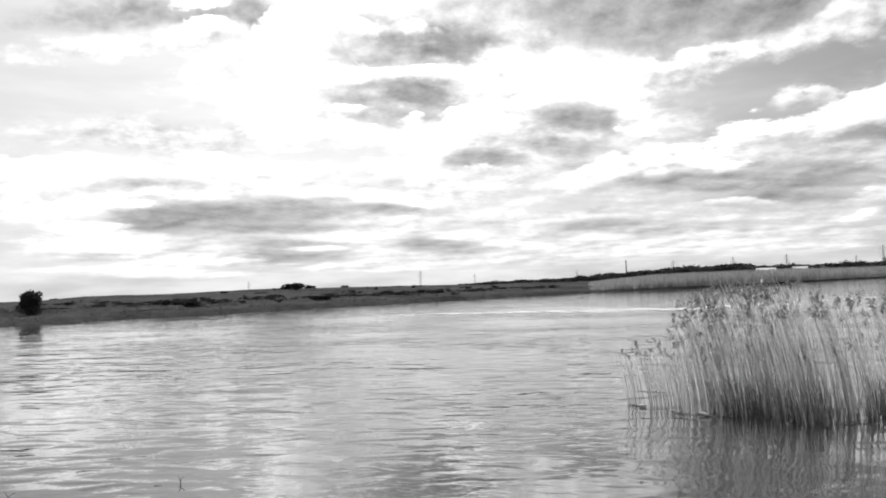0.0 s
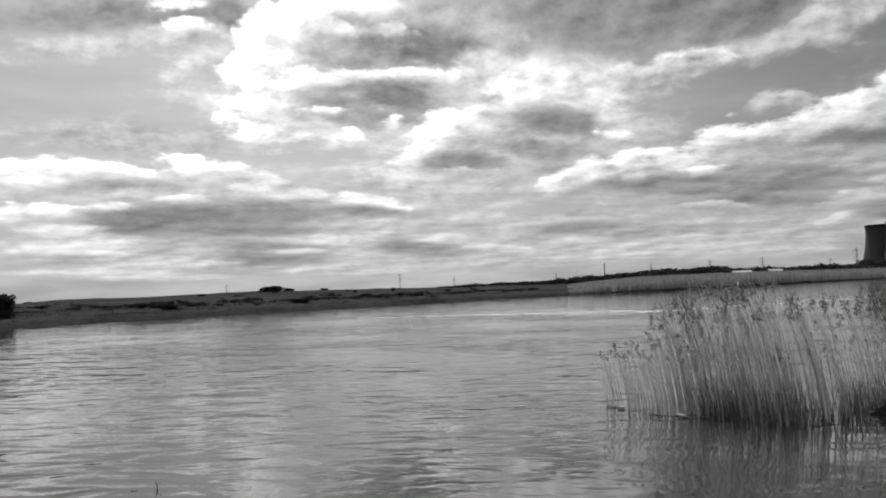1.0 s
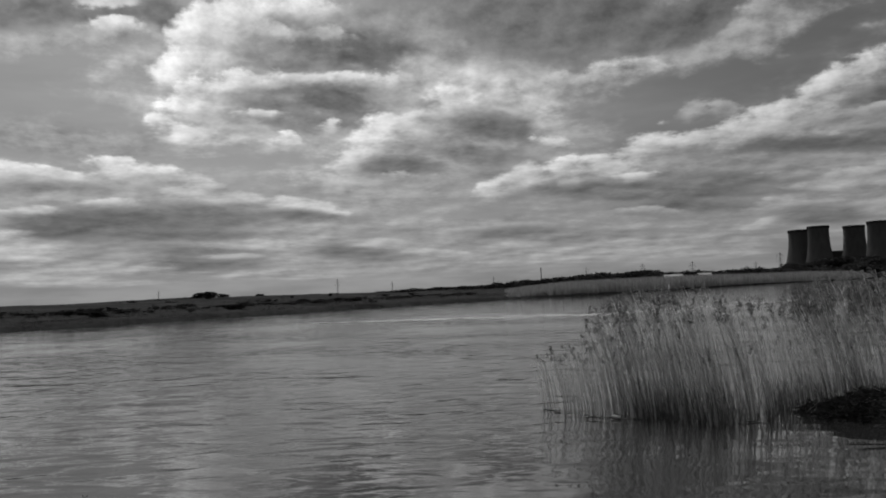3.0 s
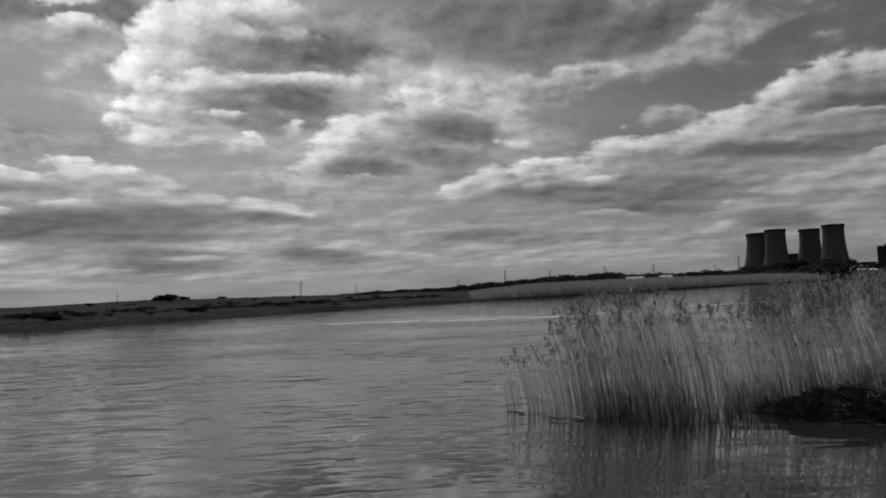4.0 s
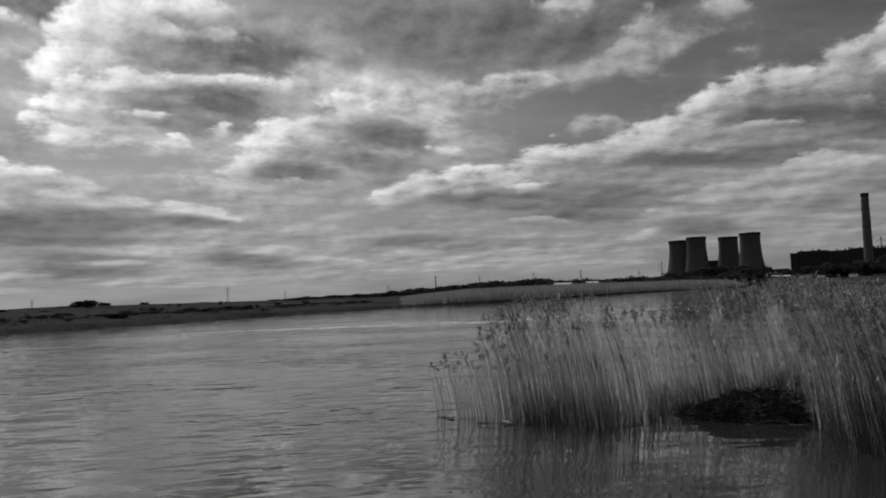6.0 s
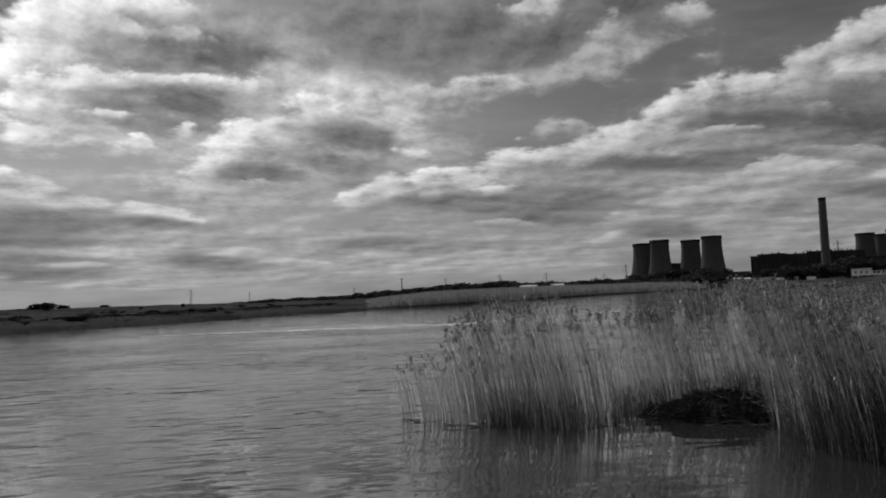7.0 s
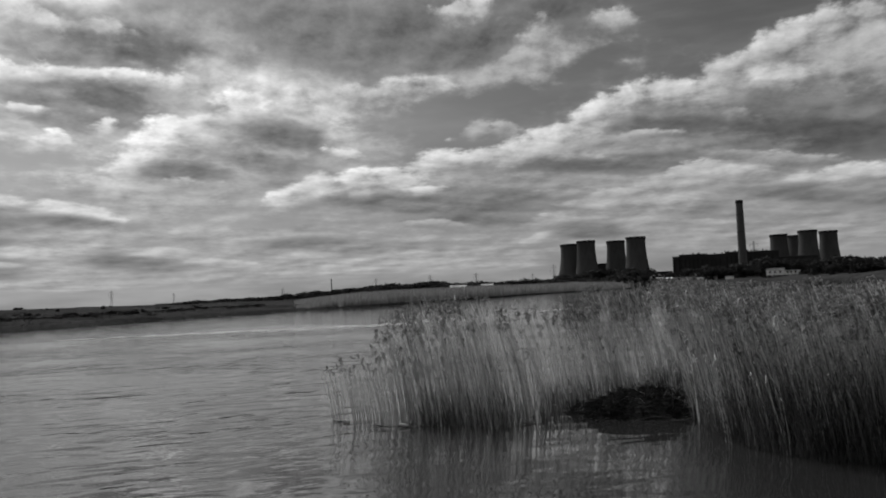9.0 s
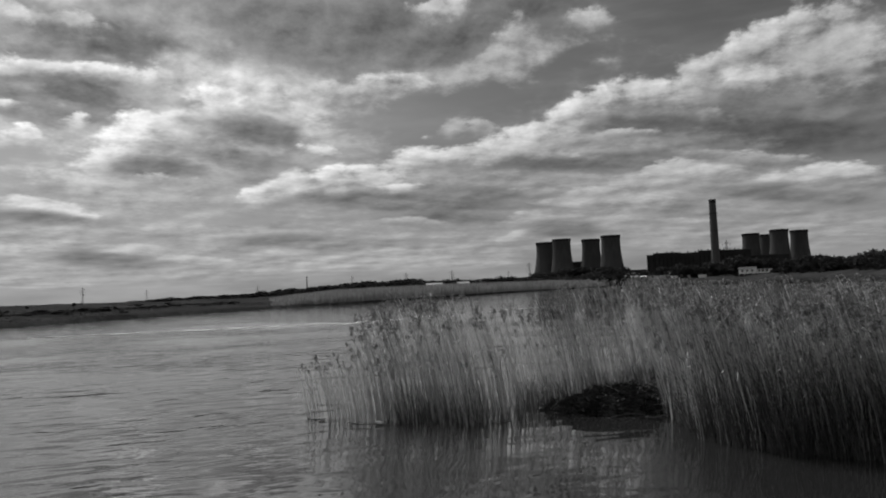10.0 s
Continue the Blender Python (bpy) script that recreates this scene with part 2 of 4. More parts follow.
puff(25.1, 11.5, 4.7, 1.19, -1, 0.229, 0.85)
puff(21.1, 10.2, 5.8, 0.94, -0, 0.254, 0.85)
puff(12.0, 8.9, 6.2, 1.07, -1, 0.243, 0.85)
puff(27.7, 11.2, 6.6, 1.09, -4, 0.080, 0.85)
puff(15.3, 8.8, 4.7, 0.68, -1, 0.160, 0.85)
puff(21.0, 8.6, 7.1, 0.95, -5, 0.103, 0.85)
puff(26.1, 8.7, 4.7, 0.83, -6, 0.119, 0.85)
puff(35.2, 11.2, 3.7, 0.94, -9, 0.107, 0.85)
puff(35.4, 9.5, 5.5, 1.37, -8, 0.067, 0.60)
puff(32.3, 9.2, 3.1, 0.80, -7, 0.124, 0.85)
puff(40.0, 6.5, 2.0, 0.83, -7, 0.338, 0.55, True)
puff(11.4, 6.5, 8.5, 0.98, -3, 0.114, 0.85)
puff(6.0, 6.9, 4.8, 0.69, -3, 0.138, 0.85)
puff(15.2, 7.0, 6.5, 0.68, -4, 0.133, 0.85)
puff(12.6, 5.2, 6.2, 0.49, -3, 0.124, 0.85)
puff(-1.7, 7.3, 1.2, 0.77, 14, 0.450, 0.55, True)
puff(0.6, 8.1, 1.9, 1.07, 13, 0.426, 0.55, True)
puff(4.0, 8.7, 2.0, 0.97, 8, 0.484, 0.55, True)
puff(7.3, 8.5, 2.2, 0.98, -3, 0.435, 0.55, True)
puff(9.9, 9.8, 2.4, 1.16, 17, 0.464, 0.55, True)
puff(9.4, 7.7, 1.9, 0.44, -3, 0.426, 0.55, True)
puff(12.9, 9.8, 2.9, 0.87, 1, 0.417, 0.55, True)
puff(16.0, 10.1, 2.8, 1.20, 6, 0.398, 0.55, True)
puff(18.7, 10.9, 2.8, 1.33, 10, 0.417, 0.55, True)
puff(21.6, 12.2, 2.2, 1.30, 19, 0.440, 0.55, True)
puff(24.4, 13.0, 2.0, 1.28, 9, 0.436, 0.55, True)
puff(27.5, 13.5, 2.5, 1.25, 1, 0.396, 0.55, True)
puff(30.5, 13.8, 1.8, 1.74, 18, 0.343, 0.55, True)
puff(32.7, 14.6, 2.7, 1.28, 12, 0.320, 0.55, True)
puff(35.3, 15.7, 2.2, 1.40, 11, 0.335, 0.55, True)
puff(37.8, 16.1, 1.8, 1.52, 22, 0.335, 0.55, True)
puff(40.1, 16.7, 2.0, 1.40, 9, 0.335, 0.55, True)
puff(34.0, 13.8, 2.7, 0.60, -15, 0.335, 0.85)
puff(19.3, 7.8, 5.5, 0.38, -4, 0.194, 0.85)
puff(23.2, 6.5, 2.7, 0.57, 1, 0.306, 0.55, True)
puff(21.2, 6.0, 2.3, 0.38, -4, 0.268, 0.85)
puff(28.6, 7.8, 2.5, 0.64, 10, 0.346, 0.55, True)
puff(26.4, 7.1, 2.6, 0.60, 5, 0.283, 0.85)
puff(31.1, 7.3, 2.8, 0.76, -1, 0.290, 0.55, True)
puff(29.6, 6.5, 3.3, 0.59, -5, 0.226, 0.85)
puff(38.1, 6.7, 1.9, 0.84, -1, 0.381, 0.55, True)
puff(35.5, 6.6, 1.5, 0.52, -6, 0.283, 0.55, True)
puff(33.8, 5.8, 3.4, 0.66, -6, 0.124, 0.85)
puff(36.1, 5.2, 2.2, 0.61, -6, 0.119, 0.85)
puff(39.2, 4.8, 2.1, 0.59, -6, 0.133, 0.85)
puff(28.5, 5.2, 3.3, 0.60, -5, 0.165, 0.85)
puff(26.3, 5.9, 2.6, 0.56, 0, 0.268, 0.85)
puff(18.4, 4.8, 2.3, 0.73, 7, 0.290, 0.55, True)
puff(17.1, 3.6, 1.4, 0.58, 17, 0.290, 0.55, True)
puff(23.5, 4.9, 2.6, 0.57, -4, 0.233, 0.85)
puff(21.1, 4.1, 3.6, 0.72, -4, 0.124, 0.85)
puff(26.5, 3.9, 3.4, 0.56, -4, 0.226, 0.85)
puff(32.0, 4.2, 4.6, 0.63, -5, 0.188, 0.85)
puff(37.3, 3.7, 3.5, 0.60, -5, 0.201, 0.85)
puff(34.6, 2.7, 5.1, 0.44, -4, 0.226, 0.85)
puff(-1.6, 4.6, 2.4, 0.78, -2, 0.268, 0.55, True)
puff(0.8, 3.1, 2.4, 0.64, -5, 0.290, 0.55, True)
puff(-4.0, 5.1, 4.2, 0.48, -2, 0.283, 0.85)
puff(0.9, 4.1, 4.3, 0.54, -2, 0.138, 0.85)
puff(5.8, 3.4, 5.8, 0.64, -3, 0.194, 0.85)
puff(9.2, 2.7, 4.3, 0.54, -3, 0.268, 0.85)
puff(-5.3, 2.7, 2.8, 0.48, -2, 0.306, 0.55, True)
puff(4.1, 2.3, 4.8, 0.44, -3, 0.283, 0.85)
puff(14.6, 2.7, 3.8, 0.64, -3, 0.226, 0.85)
puff(12.5, 2.0, 5.7, 0.39, -3, 0.261, 0.85)
puff(4.3, 7.7, 1.0, 0.39, -2, 0.279, 0.55, True)
puff(9.7, 5.0, 2.4, 0.39, -3, 0.226, 0.55, True)
puff(19.3, 6.9, 2.3, 0.38, -4, 0.226, 0.55, True)
puff(20.2, 9.5, 2.7, 0.47, -5, 0.279, 0.55, True)
puff(23.1, 10.3, 3.1, 0.56, -1, 0.235, 0.55, True)
puff(25.0, 10.7, 2.6, 0.46, -1, 0.251, 0.55, True)
puff(30.0, 11.6, 2.5, 0.53, -8, 0.203, 0.55, True)
puff(31.6, 8.4, 2.8, 0.45, -7, 0.194, 0.55, True)
puff(35.0, 8.0, 3.0, 0.52, -7, 0.226, 0.55, True)
puff(34.6, 12.7, 1.9, 0.51, -9, 0.235, 0.55, True)
puff(36.9, 12.6, 2.2, 0.58, -10, 0.203, 0.55, True)
puff(28.4, 4.1, 2.9, 0.41, -4, 0.243, 0.55, True)
puff(36.6, 3.1, 2.2, 0.34, -5, 0.254, 0.55, True)
puff(7.5, 4.1, 2.9, 0.39, -3, 0.243, 0.55, True)
puff(0.1, 5.2, 1.9, 0.49, -2, 0.226, 0.55, True)
puff(-8.0, 4.8, 2.7, 0.38, -1, 0.261, 0.55, True)
glow = W.add("ShaderNodeBackground")
W.put(glow.inputs[0], sky_value)
W.put(glow.inputs[1], 1.0)
W.put(W.add("ShaderNodeOutputWorld").inputs[0], glow.outputs[0])
scene.world = world

sun = new("sun", bpy.data.lights.new("sun", "SUN"))
sun.data.energy, sun.data.angle = 2.2, radians(2.0)
sun.matrix_world = look((0, 0, 0), (-math.sin(radians(SUN_AZ)) * math.cos(radians(SUN_EL)),
                                    -math.cos(radians(SUN_AZ)) * math.cos(radians(SUN_EL)), -math.sin(radians(SUN_EL))))


# ---- materials (the film is black and white, so all of them are greys) ----
def surface(name, low, high, scale, rough=0.85, bump=0.3, fine=8.0, per_piece=0.0, clear=0.0, stretch=(1, 1, 1), metal=0.0):
    mat = bpy.data.materials.new(name)
    mat.use_nodes = True
    N = Nodes(mat.node_tree)
    at = N.vec("MULTIPLY", N.add("ShaderNodeTexCoord").outputs["Object"], stretch)
    big = N.noise(at, scale, 3.0, 0.6).outputs["Fac"]
    small = N.noise(at, scale * fine, 6.0, 0.65).outputs["Fac"]
    both = N.math("ADD", N.math("MULTIPLY", big, 0.6), N.math("MULTIPLY", small, 0.4))
    value = N.ramp(both, 0.3, 0.7, low, high, "LINEAR")
    if per_piece:
        rnd = N.add("ShaderNodeNewGeometry").outputs["Random Per Island"]
        value = N.math("MULTIPLY", value, N.ramp(rnd, 0, 1, 1 - per_piece, 1 + per_piece, "LINEAR"))
    shader = N.add("ShaderNodeBsdfPrincipled")
    N.put(shader.inputs["Base Color"], value)
    N.put(shader.inputs["Roughness"], N.ramp(small, 0.3, 0.7, max(rough - 0.1, 0), min(rough + 0.1, 1), "LINEAR"))
    shader.inputs["Metallic"].default_value = metal
    shader.inputs["Specular IOR Level"].default_value = 0.3 if rough < 0.65 else 0.0
    if bump:
        b = N.add("ShaderNodeBump")
        b.inputs["Strength"].default_value = bump
        b.inputs["Distance"].default_value = 0.3 / scale
        N.put(b.inputs["Height"], both)
        N.put(shader.inputs["Normal"], b.outputs[0])
    out = N.add("ShaderNodeOutputMaterial")
    if clear:
        thin = N.add("ShaderNodeBsdfTranslucent")
        N.put(thin.inputs[0], value)
        blend = N.add("ShaderNodeMixShader")
        blend.inputs[0].default_value = clear
        N.put(blend.inputs[1], shader.outputs[0])
        N.put(blend.inputs[2], thin.outputs[0])
        N.put(out.inputs[0], blend.outputs[0])
    else:
        N.put(out.inputs[0], shader.outputs[0])
    return mat


def river_water():
    mat = bpy.data.materials.new("river_water")
    mat.use_nodes = True
    N = Nodes(mat.node_tree)
    at = N.add("ShaderNodeTexCoord").outputs["Object"]
    turned = N.add("ShaderNodeMapping")
    N.put(turned.inputs[0], at)
    turned.inputs["Rotation"].default_value = (0, 0, radians(-14))
    turned.inputs["Scale"].default_value = (0.55, 1.0, 1.0)
    p = turned.outputs[0]
    swell = N.noise(p, 0.5, 2.0, 0.5).outputs["Fac"]
    chop = N.noise(p, 1.7, 1.5, 0.4, dist=0.5).outputs["Fac"]
    ripple = N.noise(p, 9.0, 2.0, 0.5).outputs["Fac"]
    gusts = N.ramp(N.noise(N.vec("MULTIPLY", at, (0.6, 1, 1)), 0.11, 3.0, 0.6).outputs["Fac"], 0.38, 0.62, 0.28, 1.0)
    # sheltered water beside the reeds
    lee = N.vec("LENGTH", N.vec("MULTIPLY", N.vec("SUBTRACT", at, (6.0, 11.0, 0.0)), (0.14, 0.2, 0.0)))
    gusts = N.math("MULTIPLY", gusts, N.ramp(lee, 0.5, 1.4, 0.3, 1.0))
    # the chop dies down towards mid-river
    out_there = N.add("ShaderNodeSeparateXYZ")
    N.put(out_there.inputs[0], at)
    gusts = N.math("MULTIPLY", gusts, N.ramp(out_there.outputs[1], 18.0, 75.0, 1.0, 0.35))
    height = N.math("ADD", N.math("MULTIPLY", swell, 0.12), N.math("MULTIPLY", chop, 0.075))
    height = N.math("ADD", height, N.math("MULTIPLY", ripple, 0.005))
    b = N.add("ShaderNodeBump")
    N.put(b.inputs["Strength"], gusts)
    b.inputs["Distance"].default_value = 1.0
    N.put(b.inputs["Height"], height)
    shader = N.add("ShaderNodeBsdfPrincipled")
    silt = N.ramp(N.noise(at, 0.05, 4.0, 0.6).outputs["Fac"], 0.3, 0.7, 0.011, 0.018, "LINEAR")
    N.put(shader.inputs["Base Color"], silt)
    shader.inputs["Roughness"].default_value = 0.03
    shader.inputs["IOR"].default_value = 1.7
    N.put(shader.inputs["Normal"], b.outputs[0])
    N.put(N.add("ShaderNodeOutputMaterial").inputs[0], shader.outputs[0])
    return mat


WATER = river_water()
TUSSOCK = surface("marsh_tussock", 0.025, 0.06, 0.06, 0.9, 0.0, 12.0, 0.3, 0.5)
MARSH = surface("marsh_grass", 0.013, 0.048, 0.05, 0.9, 0.4, 14.0)
FAR_REED = surface("far_reed", 0.17, 0.28, 0.1, 0.85, 0.0, 6.0, 0.3, 0.3)
LEAF = surface("leaves", 0.02, 0.055, 0.4, 0.8, 0.0, 5.0, 0.3, 0.12)
BARK = surface("bark", 0.05, 0.12, 1.5, 0.9, 0.5)
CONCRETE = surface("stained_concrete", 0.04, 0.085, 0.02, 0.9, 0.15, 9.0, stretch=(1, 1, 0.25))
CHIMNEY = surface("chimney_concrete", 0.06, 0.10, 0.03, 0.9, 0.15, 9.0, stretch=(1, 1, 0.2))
CLADDING = surface("dark_cladding", 0.02, 0.045, 0.03, 0.7, 0.1, 12.0)
LOUVRE = surface("dull_louvre", 0.012, 0.03, 0.2, 0.8, 0.0)
RENDERED = surface("white_render", 0.72, 0.85, 0.2, 0.8, 0.1)
SLATE = surface("slate", 0.06, 0.11, 0.5, 0.7, 0.2)
PANE = surface("window_glass", 0.02, 0.03, 0.5, 0.15, 0.0)
STEEL = surface("galvanised_steel", 0.25, 0.4, 0.1, 0.5, 0.0)
STRAW = surface("dry_reed_stem", 0.33, 0.58, 1.5, 0.6, 0.0, 6.0, 0.8, 0.45)
BLADE = surface("dry_reed_leaf", 0.30, 0.52, 1.5, 0.7, 0.0, 6.0, 0.5, 0.45)
PLUME = surface("reed_plume", 0.10, 0.20, 3.0, 0.9, 0.0, 6.0, 0.3, 0.3)
SEDGE = surface("dark_sedge", 0.018, 0.055, 2.0, 0.7, 0.0, 6.0, 0.7, 0.2)
# darker than the reeds, so these stalks put shade low in the stands
SHADE_STUBBLE = surface("reed_stubble_shade", 0.05, 0.12, 2.0, 0.8, 0.0, 6.0, 0.6, 0.3)
MUD = surface("wet_mud", 0.04, 0.09, 1.2, 0.45, 0.6)
DRIFT = surface("driftwood", 0.07, 0.16, 6.0, 0.8, 0.4, stretch=(0.3, 1, 1))
PALE = surface("bleached_wood", 0.45, 0.65, 6.0, 0.7, 0.2)
# pale colour standing in for bright sky mirrored in a smooth slick
SLICK_GLEAM = surface("foam", 0.4, 0.55, 3.0, 0.8, 0.0)


# ---- mesh helpers ----
def mesh_object(name, verts, faces, material, smooth=False):
    me = bpy.data.meshes.new(name)
    me.from_pydata(verts, [], faces)
    me.materials.append(material)
    if smooth:
        me.polygons.foreach_set("use_smooth", [True] * len(me.polygons))
    me.update()
    return new(name, me)


def part(name, bm, material, parent, label="", smooth=False):
    me = bpy.data.meshes.new(name)
    bm.to_mesh(me)
    bm.free()
    me.materials.append(material)
    if smooth:
        me.polygons.foreach_set("use_smooth", [True] * len(me.polygons))
    ob = new(name, me)
    ob.parent = parent
    if label:
        tagged(ob, label)
    return ob


def raw_part(name, verts, faces, material, parent, label="", kind="", smooth=False):
    ob = mesh_object(name, verts, faces, material, smooth)
    ob.parent = parent
    return tagged(ob, label, kind=kind)


def polar(az, d, z=0.0):
    return Vector((d * math.sin(radians(az)), d * math.cos(radians(az)), z))


def table(x, pairs):
    return float(np.interp(x, [p[0] for p in pairs], [p[1] for p in pairs]))


def box(bm, x0, x1, y0, y1, z0, z1):
    m = Matrix.LocRotScale(((x0 + x1) / 2, (y0 + y1) / 2, (z0 + z1) / 2), None, (x1 - x0, y1 - y0, z1 - z0))
    bmesh.ops.create_cube(bm, size=1.0, matrix=m)


def beam(bm, a, b, w):
    """A square bar from a to b."""
    a, b = Vector(a), Vector(b)
    d = b - a
    turn = d.to_track_quat("Z", "Y").to_matrix().to_4x4()
    bmesh.ops.create_cube(bm, size=1.0, matrix=Matrix.Translation((a + b) / 2) @ turn @ Matrix.Diagonal((w, w, d.length, 1)))


def lathe(bm, rings, n=40):
    """Rings of (radius, z), joined into a closed skin."""
    rows = [[bm.verts.new((r * math.cos(i * math.tau / n), r * math.sin(i * math.tau / n), z)) for i in range(n)] for r, z in rings]
    for a, b in zip(rows, rows[1:]):
        for i in range(n):
            bm.faces.new((a[i], a[(i + 1) % n], b[(i + 1) % n], b[i]))


# ---- water, far land, near bank ----
SHORE = [(-75, 100), (-41, 94), (-37, 97), (-31, 106), (-23, 114), (-11.5, 144), (-0.5, 186), (5.4, 205), (12.7, 275), (18, 385),
         (21, 430), (23.3, 480), (23.8, 520), (24.6, 950), (32, 900), (37.7, 720), (41.5, 560), (50, 360), (75, 240)]
SKYLINE = [(-75, -0.1), (-41, -0.15), (-38.7, 0.0), (-36.2, 0.2), (-30.9, 0.17), (-25, 0.26), (-20, 0.24), (-11, 0.12), (-6, 0.15), (0, 0.1), (20, 0.05), (23.6, 0.0), (24.6, 0.25), (50, 0.3), (75, 0.3)]


def rough_noise(x, y, s):
    return noise.fractal(Vector((x / s, y / s, 3.1)), 0.8, 2.0, 4)


def land_height(az, s, r):
    """Height of the far land at s metres behind its shore."""
    hill = max(2.5 + (r - s + 170) * math.tan(radians(table(az, SKYLINE))), 1.3)
    base = table(s, [(-4, -0.6), (0, 0.02), (1.2, 0.45), (4, 0.68), (13, 0.8), (16, 1.25)])
    if s > 16:
        base += (hill - 1.25) * table(s, [(16, 0.0), (60, 0.45), (110, 0.8), (170, 1.0), (400, 0.9), (900, 0.5), (4500, 0.5)])
    return base


def far_land():
    azs = np.concatenate([np.arange(-75, 23, 0.25), np.arange(23, 25.2, 0.1), np.arange(25.25, 75.1, 0.25)])
    steps = [-4, -1.5, 0, 0.5, 1.2, 4, 8, 13, 14.5, 16, 24, 36, 48, 60, 80, 100, 120, 145, 170, 230, 320, 450, 700, 1200, 2200, 3600]
    verts, faces = [], []
    for az in azs:
        jag = 1.6 * noise.fractal(Vector((az * 2.2, 0, 0)), 0.7, 2, 4)
        for s in steps:
            r = table(az, SHORE) + s + (jag if s < 14 else 0)
            p = polar(az, r)
            z = land_height(az, s, r)
            if s > 1:
                z += 0.10 * rough_noise(p.x, p.y, 9) + (0.5 * rough_noise(p.x, p.y, 45) if s > 16 else 0)
            verts.append((p.x, p.y, z))
    n = len(steps)
    for i in range(len(azs) - 1):
        for k in range(n - 1):
            a = i * n + k
            faces.append((a, a + n, a + n + 1, a + 1))
    return tagged(mesh_object("ground", verts, faces, MARSH, True), "low grassy salt marsh and fields across the river", "ground", kind="structure")


far_land()


def near_bank():
    """The bank on which the camera stands, going round behind it to the far fields."""
    verts, faces = [], []
    angles = np.linspace(-110, 250, 181)
    radii = [0.0, 0.35, 0.6, 0.8, 0.92, 1.0, 1.08]
    for az in angles:
        ahead = -75 < az < 75
        edge = table(az, [(-110, 4500), (-90, 900), (-75, 60), (-55, 12), (-40, 8.8), (-20, 7.2), (0, 6.8), (15, 6.8), (30, 7.6), (45, 8.5), (60, 14), (75, 60), (90, 900), (110, 4500), (250, 4500)])
        for k in radii:
            p = polar(az, edge * k) if k else Vector((0.4, -0.7, 0.0))
            z = table(k, [(0, 0.88), (0.35, 0.82), (0.6, 0.7), (0.8, 0.45), (0.92, 0.15), (1.0, -0.05), (1.08, -0.5)])
            verts.append((p.x, p.y, z + 0.05 * rough_noise(p.x, p.y, 1.5)))
    n = len(radii)
    for i in range(len(angles) - 1):
        for k in range(n - 1):
            a = i * n + k
            faces.append((a, a + n, a + n + 1, a + 1))
    return tagged(mesh_object("ground", verts, faces, MUD, True), "muddy near river bank", "ground", kind="structure")


near_bank()


def river():
    verts, faces = [], []
    n = 96
    rings = [0.5, 12, 40, 150, 600, 2000, 4800]
    for r in rings:
        for i in range(n):
            verts.append((r * math.cos(i * math.tau / n), r * math.sin(i * math.tau / n), 0))
    faces.append(tuple(range(n)))
    for k in range(len(rings) - 1):
        for i in range(n):
            j = (i + 1) % n
            faces.append((k * n + i, (k + 1) * n + i, (k + 1) * n + j, k * n + j))
    return tagged(mesh_object("water", verts, faces, WATER), "wide grey tidal river with small ripples", "water", kind="structure")


river()


# ---- power station ----
def cooling_tower(name_unused, az, top_el, width_deg, d):
    h = 2.5 + d * math.tan(radians(top_el))
    r = d * math.tan(radians(width_deg)) / 2
    tower = new("cooling_tower")
    tower.location = polar(az, d, 2.0)
    bm = bmesh.new()
    prof = []
    for i in range(25):
        u = i / 24
        z = 8 + (h - 10) * u
        k = (u - 0.86) / 0.62
        prof.append((r * 0.97 * math.sqrt(1 + max(k, -k) ** 2 * (0.72 if k < 0 else 1.3)), z))
    inner = [(a - 0.8, z) for a, z in reversed(prof)]
    lathe(bm, prof + inner + prof[:1], 56)
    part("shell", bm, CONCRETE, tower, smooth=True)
    bm = bmesh.new()
    a, z = prof[-1]
    lathe(bm, [(a - 1.0, z - 5.0), (a + 0.5, z - 5.0), (a + 0.7, z + 0.5), (a - 1.0, z + 0.5), (a - 1.0, z - 5.0)], 56)
    part("rim", bm, CLADDING, tower)
    a = prof[0][0]
    for i in range(28):
        t0, t1 = i * math.tau / 28, (i + 0.5) * math.tau / 28
        bm = bmesh.new()
        for t in (t0 - (t1 - t0), t1):
            beam(bm, ((a + 2.5) * math.cos(t0), (a + 2.5) * math.sin(t0), -2), (a * math.cos(t), a * math.sin(t), 8.2), 1.0)
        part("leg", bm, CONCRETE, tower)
    return tagged(tower, "huge stained concrete cooling tower, waisted, silhouetted against clouds", "cooling tower", "power station cooling towers")


for az, el, w, d in ((19.56, 3.12, 1.60, 1960), (20.62, 3.31, 1.34, 1900), (22.72, 3.19, 1.31, 1940), (24.14, 3.38, 1.38, 1860),
                     (33.59, 2.92, 1.13, 2150), (34.62, 2.79, 1.10, 2230), (35.38, 3.07, 1.20, 2080), (36.62, 2.94, 1.13, 2130)):
    cooling_tower("", az, el, w, d)


